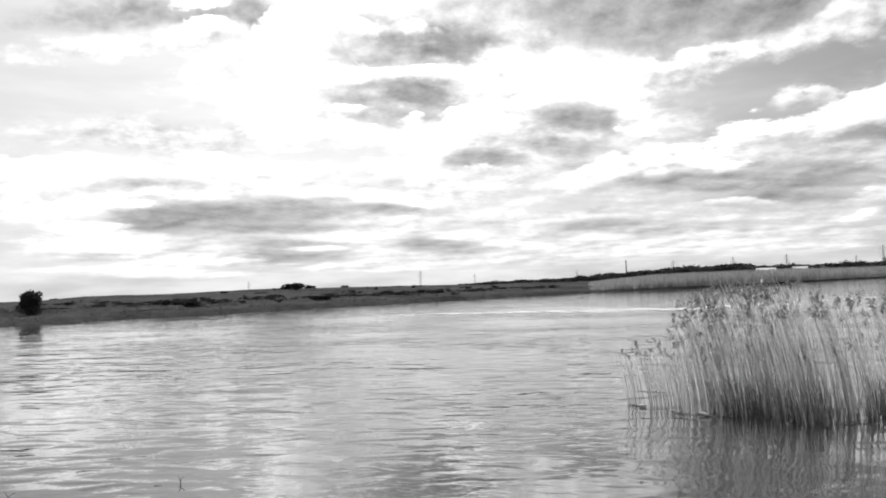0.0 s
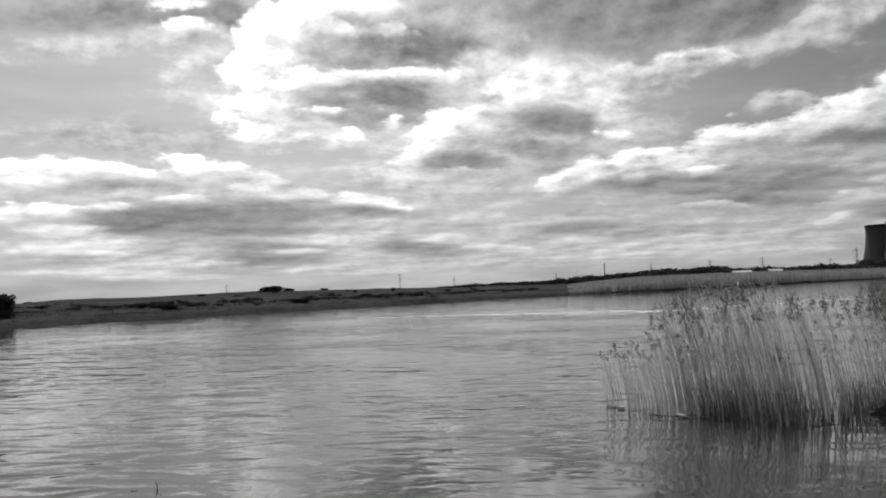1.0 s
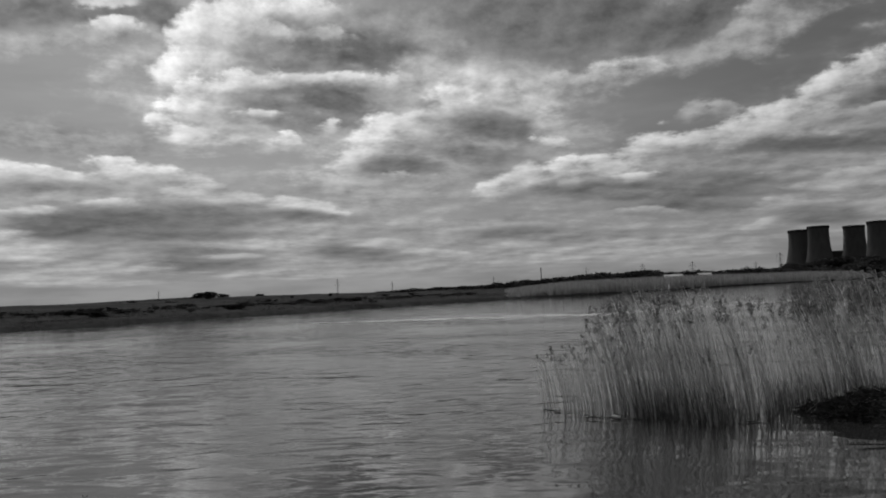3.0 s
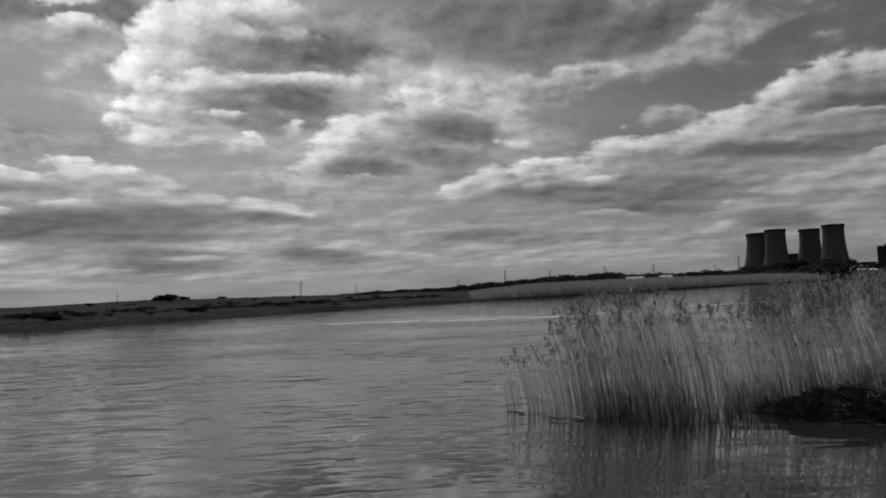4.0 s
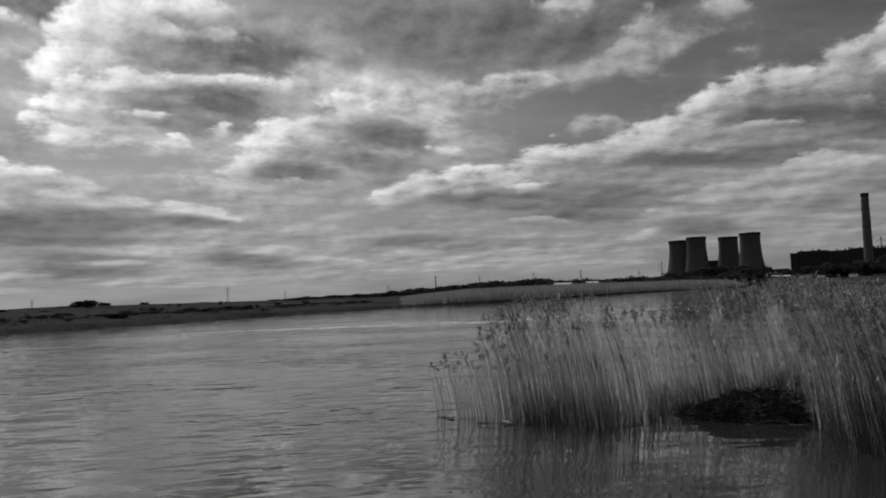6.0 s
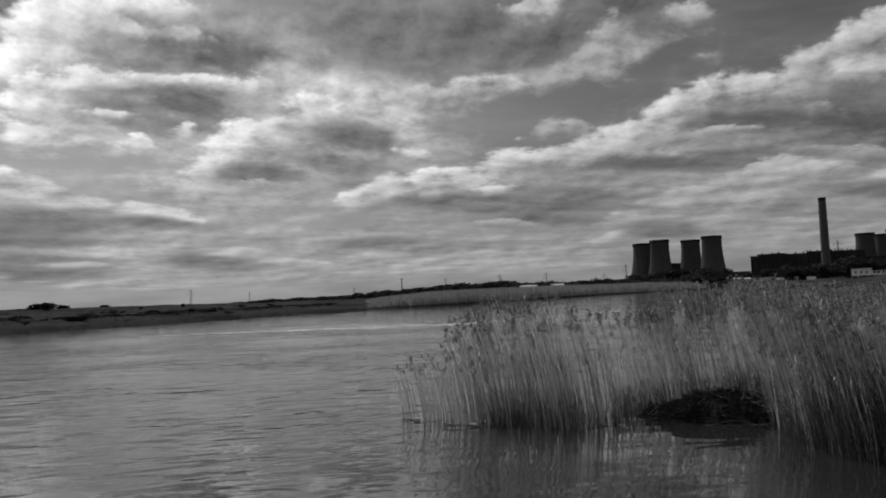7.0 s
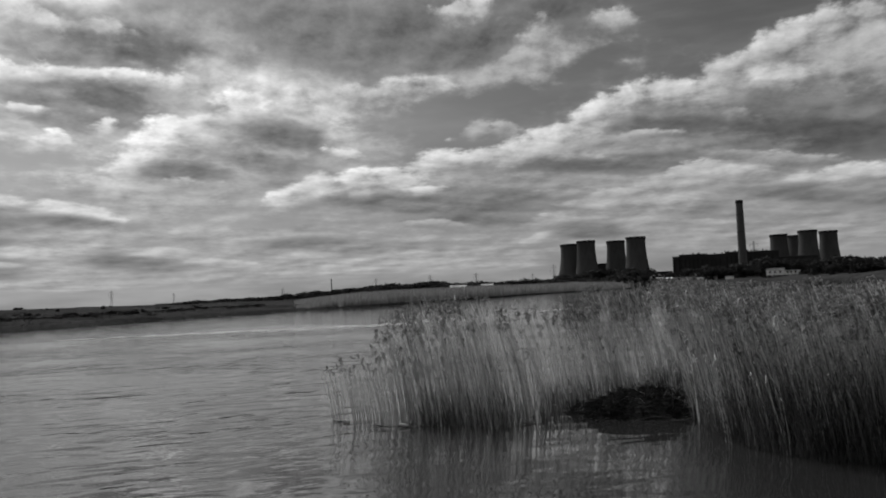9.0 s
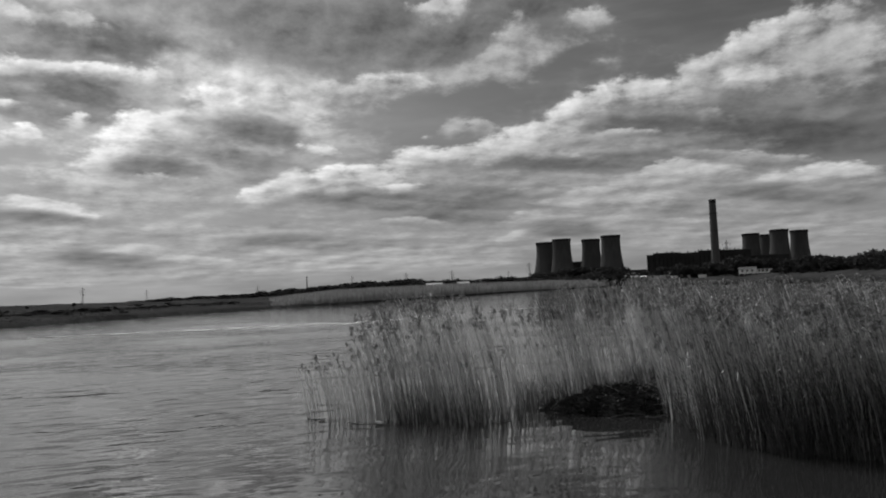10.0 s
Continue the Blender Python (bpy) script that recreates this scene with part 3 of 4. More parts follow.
def chimney():
    d, az = 1800, 31.25
    stack = new("chimney_stack")
    stack.location = polar(az, d, 2.0)
    top = d * math.tan(radians(5.45)) + 0.5
    bm = bmesh.new()
    lathe(bm, [(9.5, -4), (8.8, 54), (8.0, 117), (7.3, top - 6), (7.3, top), (6.5, top), (6.5, top - 12), (0.1, top - 12)], 40)
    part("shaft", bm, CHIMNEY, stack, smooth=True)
    bm = bmesh.new()
    lathe(bm, [(7.2, top - 7), (7.7, top - 7), (7.7, top + 0.6), (6.4, top + 0.6)], 40)
    part("cap", bm, CLADDING, stack)
    for z in (top * 0.35, top * 0.6, top * 0.82):
        bm = bmesh.new()
        lathe(bm, [(7.2, z), (8.6, z), (8.6, z + 0.7), (7.2, z + 0.7)], 40)
        part("gallery", bm, CLADDING, stack)
    return tagged(stack, "very tall tapered concrete power station chimney", "chimney")


chimney()


def station():
    """Long boiler and turbine halls with a stepped roof."""
    hall = new("power_station")
    d = 1830
    hall.location = polar(26.6, d, 0)
    hall.rotation_euler = (0, 0, radians(-26.6 - 4))
    blocks = ((0, 14, 0, 55, 0, 60), (14, 70, 4, 75, 0, 63.5), (70, 112, 0, 80, 0, 61), (112, 160, 0, 80, 0, 64.0), (160, 222, 4, 80, 0, 62.5), (222, 300, 10, 70, 0, 48), (300, 345, 20, 70, 0, 34))
    for x0, x1, y0, y1, z0, z1 in blocks:
        bm = bmesh.new()
        box(bm, x0, x1 - 0.05, y0, y1, z0, z1)
        bmesh.ops.bevel(bm, geom=bm.edges, offset=0.4, segments=1, affect="EDGES")
        block = part("block", bm, CLADDING, hall)
        bm = bmesh.new()
        box(bm, x0 - 0.3, x1 - 0.4, y0 - 0.4, y1 + 0.4, z1, z1 + 1.1)
        part("parapet", bm, SLATE, block)
        for k in range(int((x1 - x0) / 9)):
            bm = bmesh.new()
            box(bm, x0 + 3 + 9 * k, x0 + 5 + 9 * k, y0 - 0.25, y0 + 0.2, z1 * 0.15, z1 * 0.85)
            part("window_strip", bm, LOUVRE, block)
    bm = bmesh.new()
    box(bm, -205, -125, 170, 210, 0, 60)
    box(bm, -118, -8, 60, 90, 0, 30)
    part("annexe", bm, CLADDING, hall)
    rnd = random.Random(4)
    for k in range(16):
        x = rnd.uniform(8, 215)
        bm = bmesh.new()
        z = table(x, [(0, 61), (14, 61), (15, 64), (69, 64), (71, 62), (111, 62), (113, 65), (159, 65), (161, 63.5), (222, 63.5)])
        lathe(bm, [(1.2, z), (1.2, z + 2.0), (1.9, z + 2.4), (1.9, z + 3.2), (0.1, z + 3.6)], 10)
        bmesh.ops.translate(bm, verts=bm.verts, vec=(x, rnd.uniform(12, 50), 0))
        part("roof_vent", bm, CLADDING, hall)
    return tagged(hall, "long dark power station halls with flat stepped roofs", "power station")


station()


def pylon(az, d, h):
    tower = new("pylon")
    tower.location = polar(az, d, 1.0)
    tower.rotation_euler = (0, 0, radians(-az + 25))
    w = h * 0.085

    def half(z):
        return w * table(z / h, [(0, 1.0), (0.6, 0.33), (1.0, 0.08)])
    for sx in (-1, 1):
        for sy in (-1, 1):
            bm = bmesh.new()
            for z0, z1 in ((0, 0.3), (0.3, 0.6), (0.6, 1.0)):
                a, b = half(z0 * h), half(z1 * h)
                beam(bm, (sx * a, sy * a, z0 * h), (sx * b, sy * b, z1 * h), 0.006 * h)
            part("leg", bm, STEEL, tower)
    for z0, z1 in ((0.02, 0.16), (0.16, 0.3), (0.3, 0.44), (0.44, 0.56), (0.56, 0.68), (0.68, 0.8)):
        a, b = half(z0 * h), half(z1 * h)
        bm = bmesh.new()
        for s in (-1, 1):
            beam(bm, (-a, s * a, z0 * h), (b, s * b, z1 * h), 0.004 * h)
            beam(bm, (a, s * a, z0 * h), (-b, s * b, z1 * h), 0.004 * h)
        part("brace", bm, STEEL, tower)
    for z, reach in ((0.64, 0.13), (0.77, 0.16), (0.9, 0.11)):
        bm = bmesh.new()
        for s in (-1, 1):
            beam(bm, (0, 0, z * h), (s * reach * h, 0, z * h), 0.006 * h)
            beam(bm, (0, 0, (z + 0.04) * h), (s * reach * h, 0, z * h), 0.006 * h)
        arm = part("cross_arm", bm, STEEL, tower)
        for s in (-1, 1):
            bm = bmesh.new()
            beam(bm, (s * reach * h * 0.97, 0, z * h), (s * reach * h * 0.97, 0, (z - 0.045) * h), 0.008 * h)
            part("insulator", bm, PANE, arm)
    return tagged(tower, "steel lattice electricity pylon on the skyline", "pylon", "pylons across the river")


for az, el, d in ((-13.1, 1.23, 1500), (-25.5, 0.85, 2100), (-9.1, 0.89, 2100), (5.12, 1.33, 1700), (9.1, 1.4, 1900), (12.5, 1.43, 1500), (-1.63, 0.92, 1800), (16.65, 1.16, 2100), (18.2, 1.75, 1700), (32.0, 2.6, 2450)):
    pylon(az, d, d * math.tan(radians(el)) + 1.5)


def mast():
    m = new("mast")
    d = 620
    m.location = polar(1.87, d, 1.5)
    h = d * math.tan(radians(1.46)) + 1
    bm = bmesh.new()
    lathe(bm, [(0.5, -1), (0.42, h * 0.5), (0.34, h), (0.1, h)], 10)
    part("pole", bm, BARK, m, smooth=True)
    bm = bmesh.new()
    beam(bm, (-1.2, 0, h - 1.2), (1.2, 0, h - 1.2), 0.2)
    part("crossbar", bm, BARK, m)
    return tagged(m, "tall dark pole rising above the hedge", "pole")


mast()


# ---- far vegetation ----
def leaf_cloud(rnd, lobes, count, size):
    """Many small leaf clusters round a few lobes (centre, radius): verts and faces."""
    verts, faces = [], []
    for _ in range(count):
        c, rad = lobes[rnd.randrange(len(lobes))]
        v = Vector((rnd.gauss(0, 1), rnd.gauss(0, 1), rnd.gauss(0, 1))).normalized() * rad * (rnd.random() ** 0.45)
        o = Vector(c) + Vector((v.x, v.y, v.z * 0.8))
        if o.z < 0.01:
            o.z = abs(o.z)
        a = Vector((rnd.gauss(0, 1), rnd.gauss(0, 1), rnd.gauss(0, 1))).normalized()
        b = a.orthogonal().normalized()
        s = size * rnd.uniform(0.6, 1.4)
        k = len(verts)
        verts += [o + a * s, o + b * s * 0.6, o - a * s, o - b * s * 0.6 + a.cross(b) * s * 0.3]
        faces.append((k, k + 1, k + 2, k + 3))
    return verts, faces


def plant_proto(name, label, category, seed, lobes, count, size, trunk, group):
    """A tree or bush one metre high, to be scaled by its copies."""
    rnd = random.Random(seed)
    thing = new(name)
    bm = bmesh.new()
    lathe(bm, [(0.05, -0.05), (0.032, trunk * 0.5), (0.022, trunk), (0.008, trunk + 0.3)], 7)
    part("trunk", bm, BARK, thing)
    for c, rad in lobes[:2]:
        bm = bmesh.new()
        beam(bm, (0, 0, trunk * 0.7), (c[0] * 0.8, c[1] * 0.8, c[2]), 0.018)
        part("limb", bm, BARK, thing)
    v, f = leaf_cloud(rnd, lobes, count, size)
    raw_part("crown", v, f, LEAF, thing)
    return tagged(thing, label, category, group)


def lobes_for(seed, n, wide, low, top):
    rnd = random.Random(seed)
    return [((rnd.uniform(-wide, wide), rnd.uniform(-wide, wide), rnd.uniform(low, top)), rnd.uniform(0.16, 0.28)) for _ in range(n)]


TREES = [plant_proto("tree", "dark leafy tree in a distant belt", "tree", s, lobes_for(s, 9, 0.26, 0.16, 0.8), 900, 0.05, 0.3, "distant trees") for s in (1, 2, 3)]
BUSHES = [plant_proto("bush", "dark rounded scrub bush on the far bank", "bush", s, lobes_for(s, 7, 0.45, 0.18, 0.75), 1000, 0.06, 0.25, "far bank bushes") for s in (11, 12, 13)]
THICKET = plant_proto("bush", "dense dark rounded bush standing alone on the bank", "bush", 14, lobes_for(15, 26, 0.27, 0.15, 0.8), 3600, 0.05, 0.25, "far bank bushes")

for k, ob in enumerate(TREES + BUSHES + [THICKET]):
    ob.location = polar(52 + 3 * k, 700, 2.0)
    ob.scale = (9, 9, 9)


def plant(proto, az, d, z, h, wide=1.0, rnd=random):
    ob = copy_thing(proto, pose(*polar(az, d, z), 0, 0, rnd.uniform(0, 360)))
    ob.scale = (h * wide, h * wide, h)
    return ob


def far_plants():
    rnd = random.Random(21)
    plant(THICKET, -39.62, 107, 0.75, 3.2, 0.98, rnd)
    # single bushes on the left-hand flats: azimuth, top elevation, distance, width to height
    for az, el, d, wide in ((-33.24, -0.12, 150, 0.9), (-27.15, 0.25, 190, 1.9), (-22.5, 0.78, 240, 1.3), (-21.9, 0.74, 243, 1.3), (-21.3, 0.55, 245, 1.3), (-23.1, 0.5, 240, 1.3), (-22.13, 0.25, 200, 1.9),
                            (-18.6, 0.37, 240, 2.2), (-16.4, 0.18, 190, 0.9), (-13.66, 0.25, 200, 0.9)):
        s = d - table(az, SHORE)
        z = land_height(az, s, d) - 0.1
        plant(BUSHES[1] if wide == 1.3 else THICKET, az, d, z, 2.5 + d * math.tan(radians(el)) - z, wide * (1.5 if wide > 1.4 else 2.0 if wide == 1.3 else 1.0), rnd)
    # low scrub along the marsh edge
    for _ in range(50):
        az = rnd.uniform(-44, -6)
        s = rnd.choice((rnd.uniform(14, 22), rnd.uniform(14, 60), rnd.uniform(30, 130)))
        d = table(az, SHORE) + s
        plant(rnd.choice(BUSHES), az, d, land_height(az, s, d) - 0.15, rnd.uniform(0.35, 0.8), rnd.uniform(3.0, 6.0), rnd)
    # dark scrub line where the marsh meets the rising field
    az = -31.5
    while az < -3:
        s = rnd.uniform(15, 30)
        d = table(az, SHORE) + s
        plant(rnd.choice(BUSHES), az, d, land_height(az, s, d) - 0.15, rnd.uniform(0.45, 1.0), rnd.uniform(2.0, 4.0), rnd)
        az += rnd.uniform(0.3, 0.8)
    # hedge and tree belt along the skyline
    line = [(-10, 0.25), (-8.7, 0.3), (-5.8, 0.46), (-4, 0.4), (-0.5, 0.53), (1.5, 0.74), (4, 0.82), (5.4, 1.0), (7, 0.95), (9.2, 1.08), (10.4, 0.95), (11, 0.78), (12.7, 0.8), (15.5, 0.85), (18.3, 0.85), (19, 0.75), (25.5, 0.7), (26.5, 0.8)]
    az = -10.0
    while az < 25:
        d = table(az, SHORE) + rnd.uniform(120, 170) if az < 22 else 1000 + rnd.uniform(0, 120)
        top = table(az, line) * rnd.uniform(0.88, 1.05)
        z = 0.9
        plant(rnd.choice(BUSHES if rnd.random() < 0.8 else TREES), az, d, z, 2.5 + d * math.tan(radians(top)) - z, rnd.uniform(1.9, 3.0), rnd)
        az += rnd.uniform(0.12, 0.22)
    # trees at the feet of the towers
    az = 18.4
    while az < 26.8:
        d = rnd.uniform(1100, 1350)
        plant(rnd.choice(TREES), az, d, 1.0, d * math.tan(radians(table(az, [(18.4, 0.8), (19.2, 1.15), (21.6, 1.45), (24, 1.4), (25.0, 1.0), (26.8, 0.9)]))) * rnd.uniform(0.75, 1.05), rnd.uniform(1.4, 2.1), rnd)
        az += rnd.uniform(0.12, 0.22)
    for k in range(9):
        az = 32.5 + 0.32 * k
        plant(rnd.choice(BUSHES), az, 915, 3.0, 2.5 + 915 * math.tan(radians(0.24)) - 3.0, rnd.uniform(1.6, 2.6), rnd)
    # woods along the far right-hand shore
    line = [(24.5, 0.75), (25.6, 0.75), (26.6, 0.95), (28, 1.1), (30, 1.3), (33, 1.55), (35, 1.45), (37, 1.42), (39.1, 1.4), (39.4, 1.52), (41, 1.52), (41.7, 1.77), (44, 1.8), (52, 2.0)]
    az = 24.8
    while az < 50:
        d = table(az, SHORE) + rnd.uniform(60, 160)
        if 31.9 < az < 35.4:
            d = rnd.uniform(975, 1060)
        top = table(az, line) * rnd.uniform(0.6, 1.03)
        plant(rnd.choice(TREES), az, d, 1.0, 2.5 + d * math.tan(radians(top)) - 1.0, rnd.uniform(1.1, 1.7), rnd)
        az += rnd.uniform(0.13, 0.24)


far_plants()


def blades(rnd, spots, material, name, parent=None, width=0.1, lean=0.12):
    """Upright blades at (x, y, z, height)."""
    verts, faces = [], []
    for x, y, z, h in spots:
        a = rnd.uniform(0, math.pi)
        dx, dy = math.cos(a) * width * rnd.uniform(0.6, 1.4), math.sin(a) * width * rnd.uniform(0.6, 1.4)
        lx, ly = rnd.gauss(0, lean) * h, rnd.gauss(0, lean) * h
        k = len(verts)
        verts += [(x - dx, y - dy, z), (x + dx, y + dy, z), (x + dx * 0.7 + lx * 0.6, y + dy * 0.7 + ly * 0.6, z + h * 0.65), (x + lx, y + ly, z + h), (x - dx * 0.7 + lx * 0.6, y - dy * 0.7 + ly * 0.6, z + h * 0.65)]
        faces += [(k, k + 1, k + 2, k + 4), (k + 4, k + 2, k + 3)]
    return mesh_object(name, verts, faces, material)


def far_reed_bed():
    rnd = random.Random(8)
    spots = []
    while len(spots) < 42000:
        az = rnd.uniform(-0.9, 23.6)
        s = rnd.uniform(1.0, 60.0) ** 1.0
        if az < 0 and rnd.random() > (az + 0.9) / 0.9:
            continue
        d = table(az, SHORE) + s
        p = polar(az, d)
        tall = table(az, [(-1, 0.7), (1, 1.6), (4, 2.6), (12, 3.5), (20, 4.2), (22.5, 3.6), (23.6, 1.5)])
        spots.append((p.x, p.y, land_height(az, s, d) - 0.1, tall * rnd.uniform(0.6, 1.05)))
    return tagged(blades(rnd, spots, FAR_REED, "reed_bed", width=0.09, lean=0.06), "pale dry reed bed lining the far shore", "reeds", kind="stuff")


far_reed_bed()


def rough_grass():
    rnd = random.Random(9)
    spots = []
    while len(spots) < 14000:
        az = rnd.uniform(-46, 2)
        s = rnd.choice((rnd.uniform(0.8, 14), rnd.uniform(14, 24), rnd.uniform(16, 150)))
        d = table(az, SHORE) + s
        p = polar(az, d)
        h = 0.07 if s < 14 else rnd.uniform(0.08, 0.16)
        spots.append((p.x, p.y, land_height(az, s, d) - 0.05, h * rnd.uniform(0.6, 1.5)))
    return tagged(blades(rnd, spots, TUSSOCK, "marsh_grass", width=0.22, lean=0.5), "tussocky dull marsh grass on the far bank", "grass", kind="stuff")


rough_grass()


# ---- houses and sheds on the far shore ----
def white_house():
    d = 935
    house = new("house")
    house.location = polar(32.68, d, 0)
    house.rotation_euler = (0, 0, radians(-33.4))
    z0 = 2.5 + d * math.tan(radians(0.27))
    z1 = 2.5 + d * math.tan(radians(0.53))
    bm = bmesh.new()
    box(bm, 0, 19, 0, 8, 2.0, z1)
    part("wall", bm, RENDERED, house)
    bm = bmesh.new()
    pts = [(-0.5, -0.6, z1), (19.1, -0.6, z1), (19.1, 8.6, z1), (-0.5, 8.6, z1), (-0.5, 4, z1 + 2.2), (19.1, 4, z1 + 2.2)]
    vs = [bm.verts.new(p) for p in pts]
    for f in ((0, 1, 5, 4), (2, 3, 4, 5), (1, 2, 5), (3, 0, 4), (3, 2, 1, 0)):
        bm.faces.new([vs[i] for i in f])
    part("roof", bm, SLATE, house)
    for x in (2.6, 7.8, 13.0):
        bm = bmesh.new()
        box(bm, x, x + 2.6, -0.12, 0.1, z0 + 1.0, z1 - 0.9)
        w = part("window", bm, RENDERED, house)
        bm = bmesh.new()
        box(bm, x + 0.2, x + 2.4, -0.18, -0.05, z0 + 1.2, z1 - 1.1)
        part("pane", bm, PANE, w)
    bm = bmesh.new()
    box(bm, 19.2, 35, 1, 7, 2.0, z1 - 0.8)
    part("annexe", bm, RENDERED, house)
    bm = bmesh.new()
    box(bm, 19.2, 35.5, 0.4, 7.5, z1 - 0.79, z1 - 0.2)
    part("annexe_roof", bm, SLATE, house)
    for x in (20.5, 24.0, 28.5):
        bm = bmesh.new()
        box(bm, x, x + 2.4, 0.85, 1.1, z0 + 0.6, z1 - 1.6)
        part("window", bm, PANE, house)
    return tagged(house, "white rendered riverside house with dark slate roof", "house")


white_house()


def shed(az, d, el0, el1, wide, wall, roof):
    s = new("shed")
    s.location = polar(az, d, 0)
    s.rotation_euler = (0, 0, radians(-az + 6))
    z1 = 2.5 + d * math.tan(radians(el1))
    bm = bmesh.new()
    box(bm, -wide / 2, wide / 2, 0, wide * 0.4, 0.5, z1 - 0.8)
    part("wall", bm, wall, s)
    bm = bmesh.new()
    vs = [bm.verts.new(p) for p in ((-wide / 2 - 0.3, -0.4, z1 - 0.8), (wide / 2 + 0.3, -0.4, z1 - 0.8), (wide / 2 + 0.3, wide * 0.4 + 0.4, z1 - 0.8), (-wide / 2 - 0.3, wide * 0.4 + 0.4, z1 - 0.8), (-wide / 2 - 0.3, wide * 0.2, z1 + 0.3), (wide / 2 + 0.3, wide * 0.2, z1 + 0.3))]
    for f in ((0, 1, 5, 4), (2, 3, 4, 5), (1, 2, 5), (3, 0, 4), (3, 2, 1, 0)):
        bm.faces.new([vs[i] for i in f])
    part("roof", bm, roof, s)
    return tagged(s, "low shed with a pale roof behind the reeds", "shed", "sheds on the far shore")


for args in ((11.2, 345, 0.4, 0.5, 7, SLATE, STEEL), (13.3, 400, 0.4, 0.52, 6, SLATE, STEEL), (14.3, 440, 0.4, 0.56, 6, SLATE, STEEL),
             (27.5, 985, 0.15, 0.34, 12, STEEL, SLATE), (28.4, 985, 0.15, 0.28, 8, RENDERED, STEEL), (29.2, 975, 0.15, 0.3, 11, STEEL, STEEL), (30.3, 965, 0.15, 0.28, 9, RENDERED, SLATE), (25.7, 995, 0.3, 0.4, 10, SLATE, STEEL), (26.3, 995, 0.3, 0.36, 7, SLATE, RENDERED)):
    shed(*args)


# ---- reeds by the near bank ----
FRONT = [(1.5, 16.2), (4.6, 15.4), (8.7, 15.0), (14, 14.4), (17, 15.2), (18.2, 16.2), (26.6, 16.1), (27.8, 15.0), (28.9, 13.6), (29.8, 13.1), (31.7, 12.6), (35.2, 12.1), (41, 12.0), (52, 10.5)]
DEPTH = [(1.5, 0.5), (4, 0.9), (7, 1.5), (10, 2.2), (14, 2.0), (16, 0.9), (18, 1.6), (22, 2.6), (25, 3.4), (28, 4.8), (30, 5.0), (52, 6.0)]
TALL = [(1.5, 1.0), (2, 1.16), (4, 1.3), (5.6, 1.44), (6.3, 1.62), (6.9, 1.9), (8, 2.2), (9.4, 2.37), (14.9, 2.32), (16.5, 2.05), (19, 2.12), (22.7, 2.45), (26.7, 2.52), (32, 2.36), (37.6, 2.28), (52, 2.28)]

FULL = [(5.5, 0.3), (7.5, 0.8), (9, 1.0), (14, 1.0), (15.2, 0.4), (18, 0.4), (20, 0.8), (24, 1.0), (52, 1.0)]


def reed_geometry(rnd, x, y, h, stems, leaves, plumes, thick=0.0043):
    """One reed: stem, blades and plume, added to three (verts, faces) pairs."""
    lean = rnd.gauss(-0.19, 0.055) * h
    lean_y = rnd.gauss(0.0, 0.05) * h
    bend = rnd.uniform(0.3, 1.0)

    def at(u):
        k = u * (1 - bend) + bend * u * u
        return Vector((x + lean * k, y + lean_y * k, -0.15 + (h + 0.15) * u * (1 - 0.02 * u)))
    verts, faces = stems
    k0 = len(verts)
    segs = 5
    spin = rnd.uniform(0, 2)
    for i in range(segs + 1):
        u = i / segs
        c = at(u)
        r = thick * (1.1 - 0.65 * u)
        for j in range(3):
            a = spin + j * math.tau / 3
            verts.append((c.x + r * math.cos(a), c.y + r * math.sin(a), c.z))
    for i in range(segs):
        for j in range(3):
            a, b = k0 + i * 3 + j, k0 + i * 3 + (j + 1) % 3
            faces.append((a, b, b + 3, a + 3))
    verts, faces = leaves
    for _ in range(rnd.randint(1, 4)):
        u = rnd.uniform(0.35, 0.95)
        c = at(u)
        ang = rnd.gauss(math.pi, 0.9) if rnd.random() < 0.65 else rnd.uniform(0, math.tau)
        ln = rnd.uniform(0.16, 0.42)
        out = Vector((math.cos(ang), math.sin(ang), 0))
        side = Vector((-out.y, out.x, 0)) * rnd.uniform(0.004, 0.008)
        up = rnd.uniform(0.2, 1.1)
        k = len(verts)
        mid = c + out * ln * 0.45 + Vector((0, 0, ln * 0.5 * up))
        tip = c + out * ln * 0.95 + Vector((0, 0, ln * (0.75 * up - 0.25)))
        verts += [c - side * 0.5, c + side * 0.5, mid + side, tip, mid - side]
        faces += [(k, k + 1, k + 2, k + 4), (k + 4, k + 2, k + 3)]
    if rnd.random() < 0.42 and h > 1.0:
        verts, faces = plumes
        c = at(0.985)
        ang0 = rnd.gauss(math.pi, 0.8)
        for _ in range(rnd.randint(7, 11)):
            ang = ang0 + rnd.gauss(0, 0.7)
            ln = rnd.uniform(0.06, 0.17) * min(1.0, h / 2.1)
            out = Vector((math.cos(ang), math.sin(ang), 0))
            o = c + Vector((0, 0, rnd.uniform(-0.12, 0.03) * min(1.0, h / 2.1)))
            side = Vector((-out.y, out.x, rnd.uniform(-1, 1))).normalized() * rnd.uniform(0.010, 0.022)
            rise = rnd.uniform(0.1, 1.1)
            k = len(verts)
            mid = o + out * ln * 0.4 + Vector((0, 0, ln * 0.6 * rise))
            tip = o + out * ln * 0.9 + Vector((0, 0, ln * (0.8 * rise - 0.3)))
            verts += [o, mid + side, tip, mid - side]
            faces.append((k, k + 1, k + 2, k + 3))


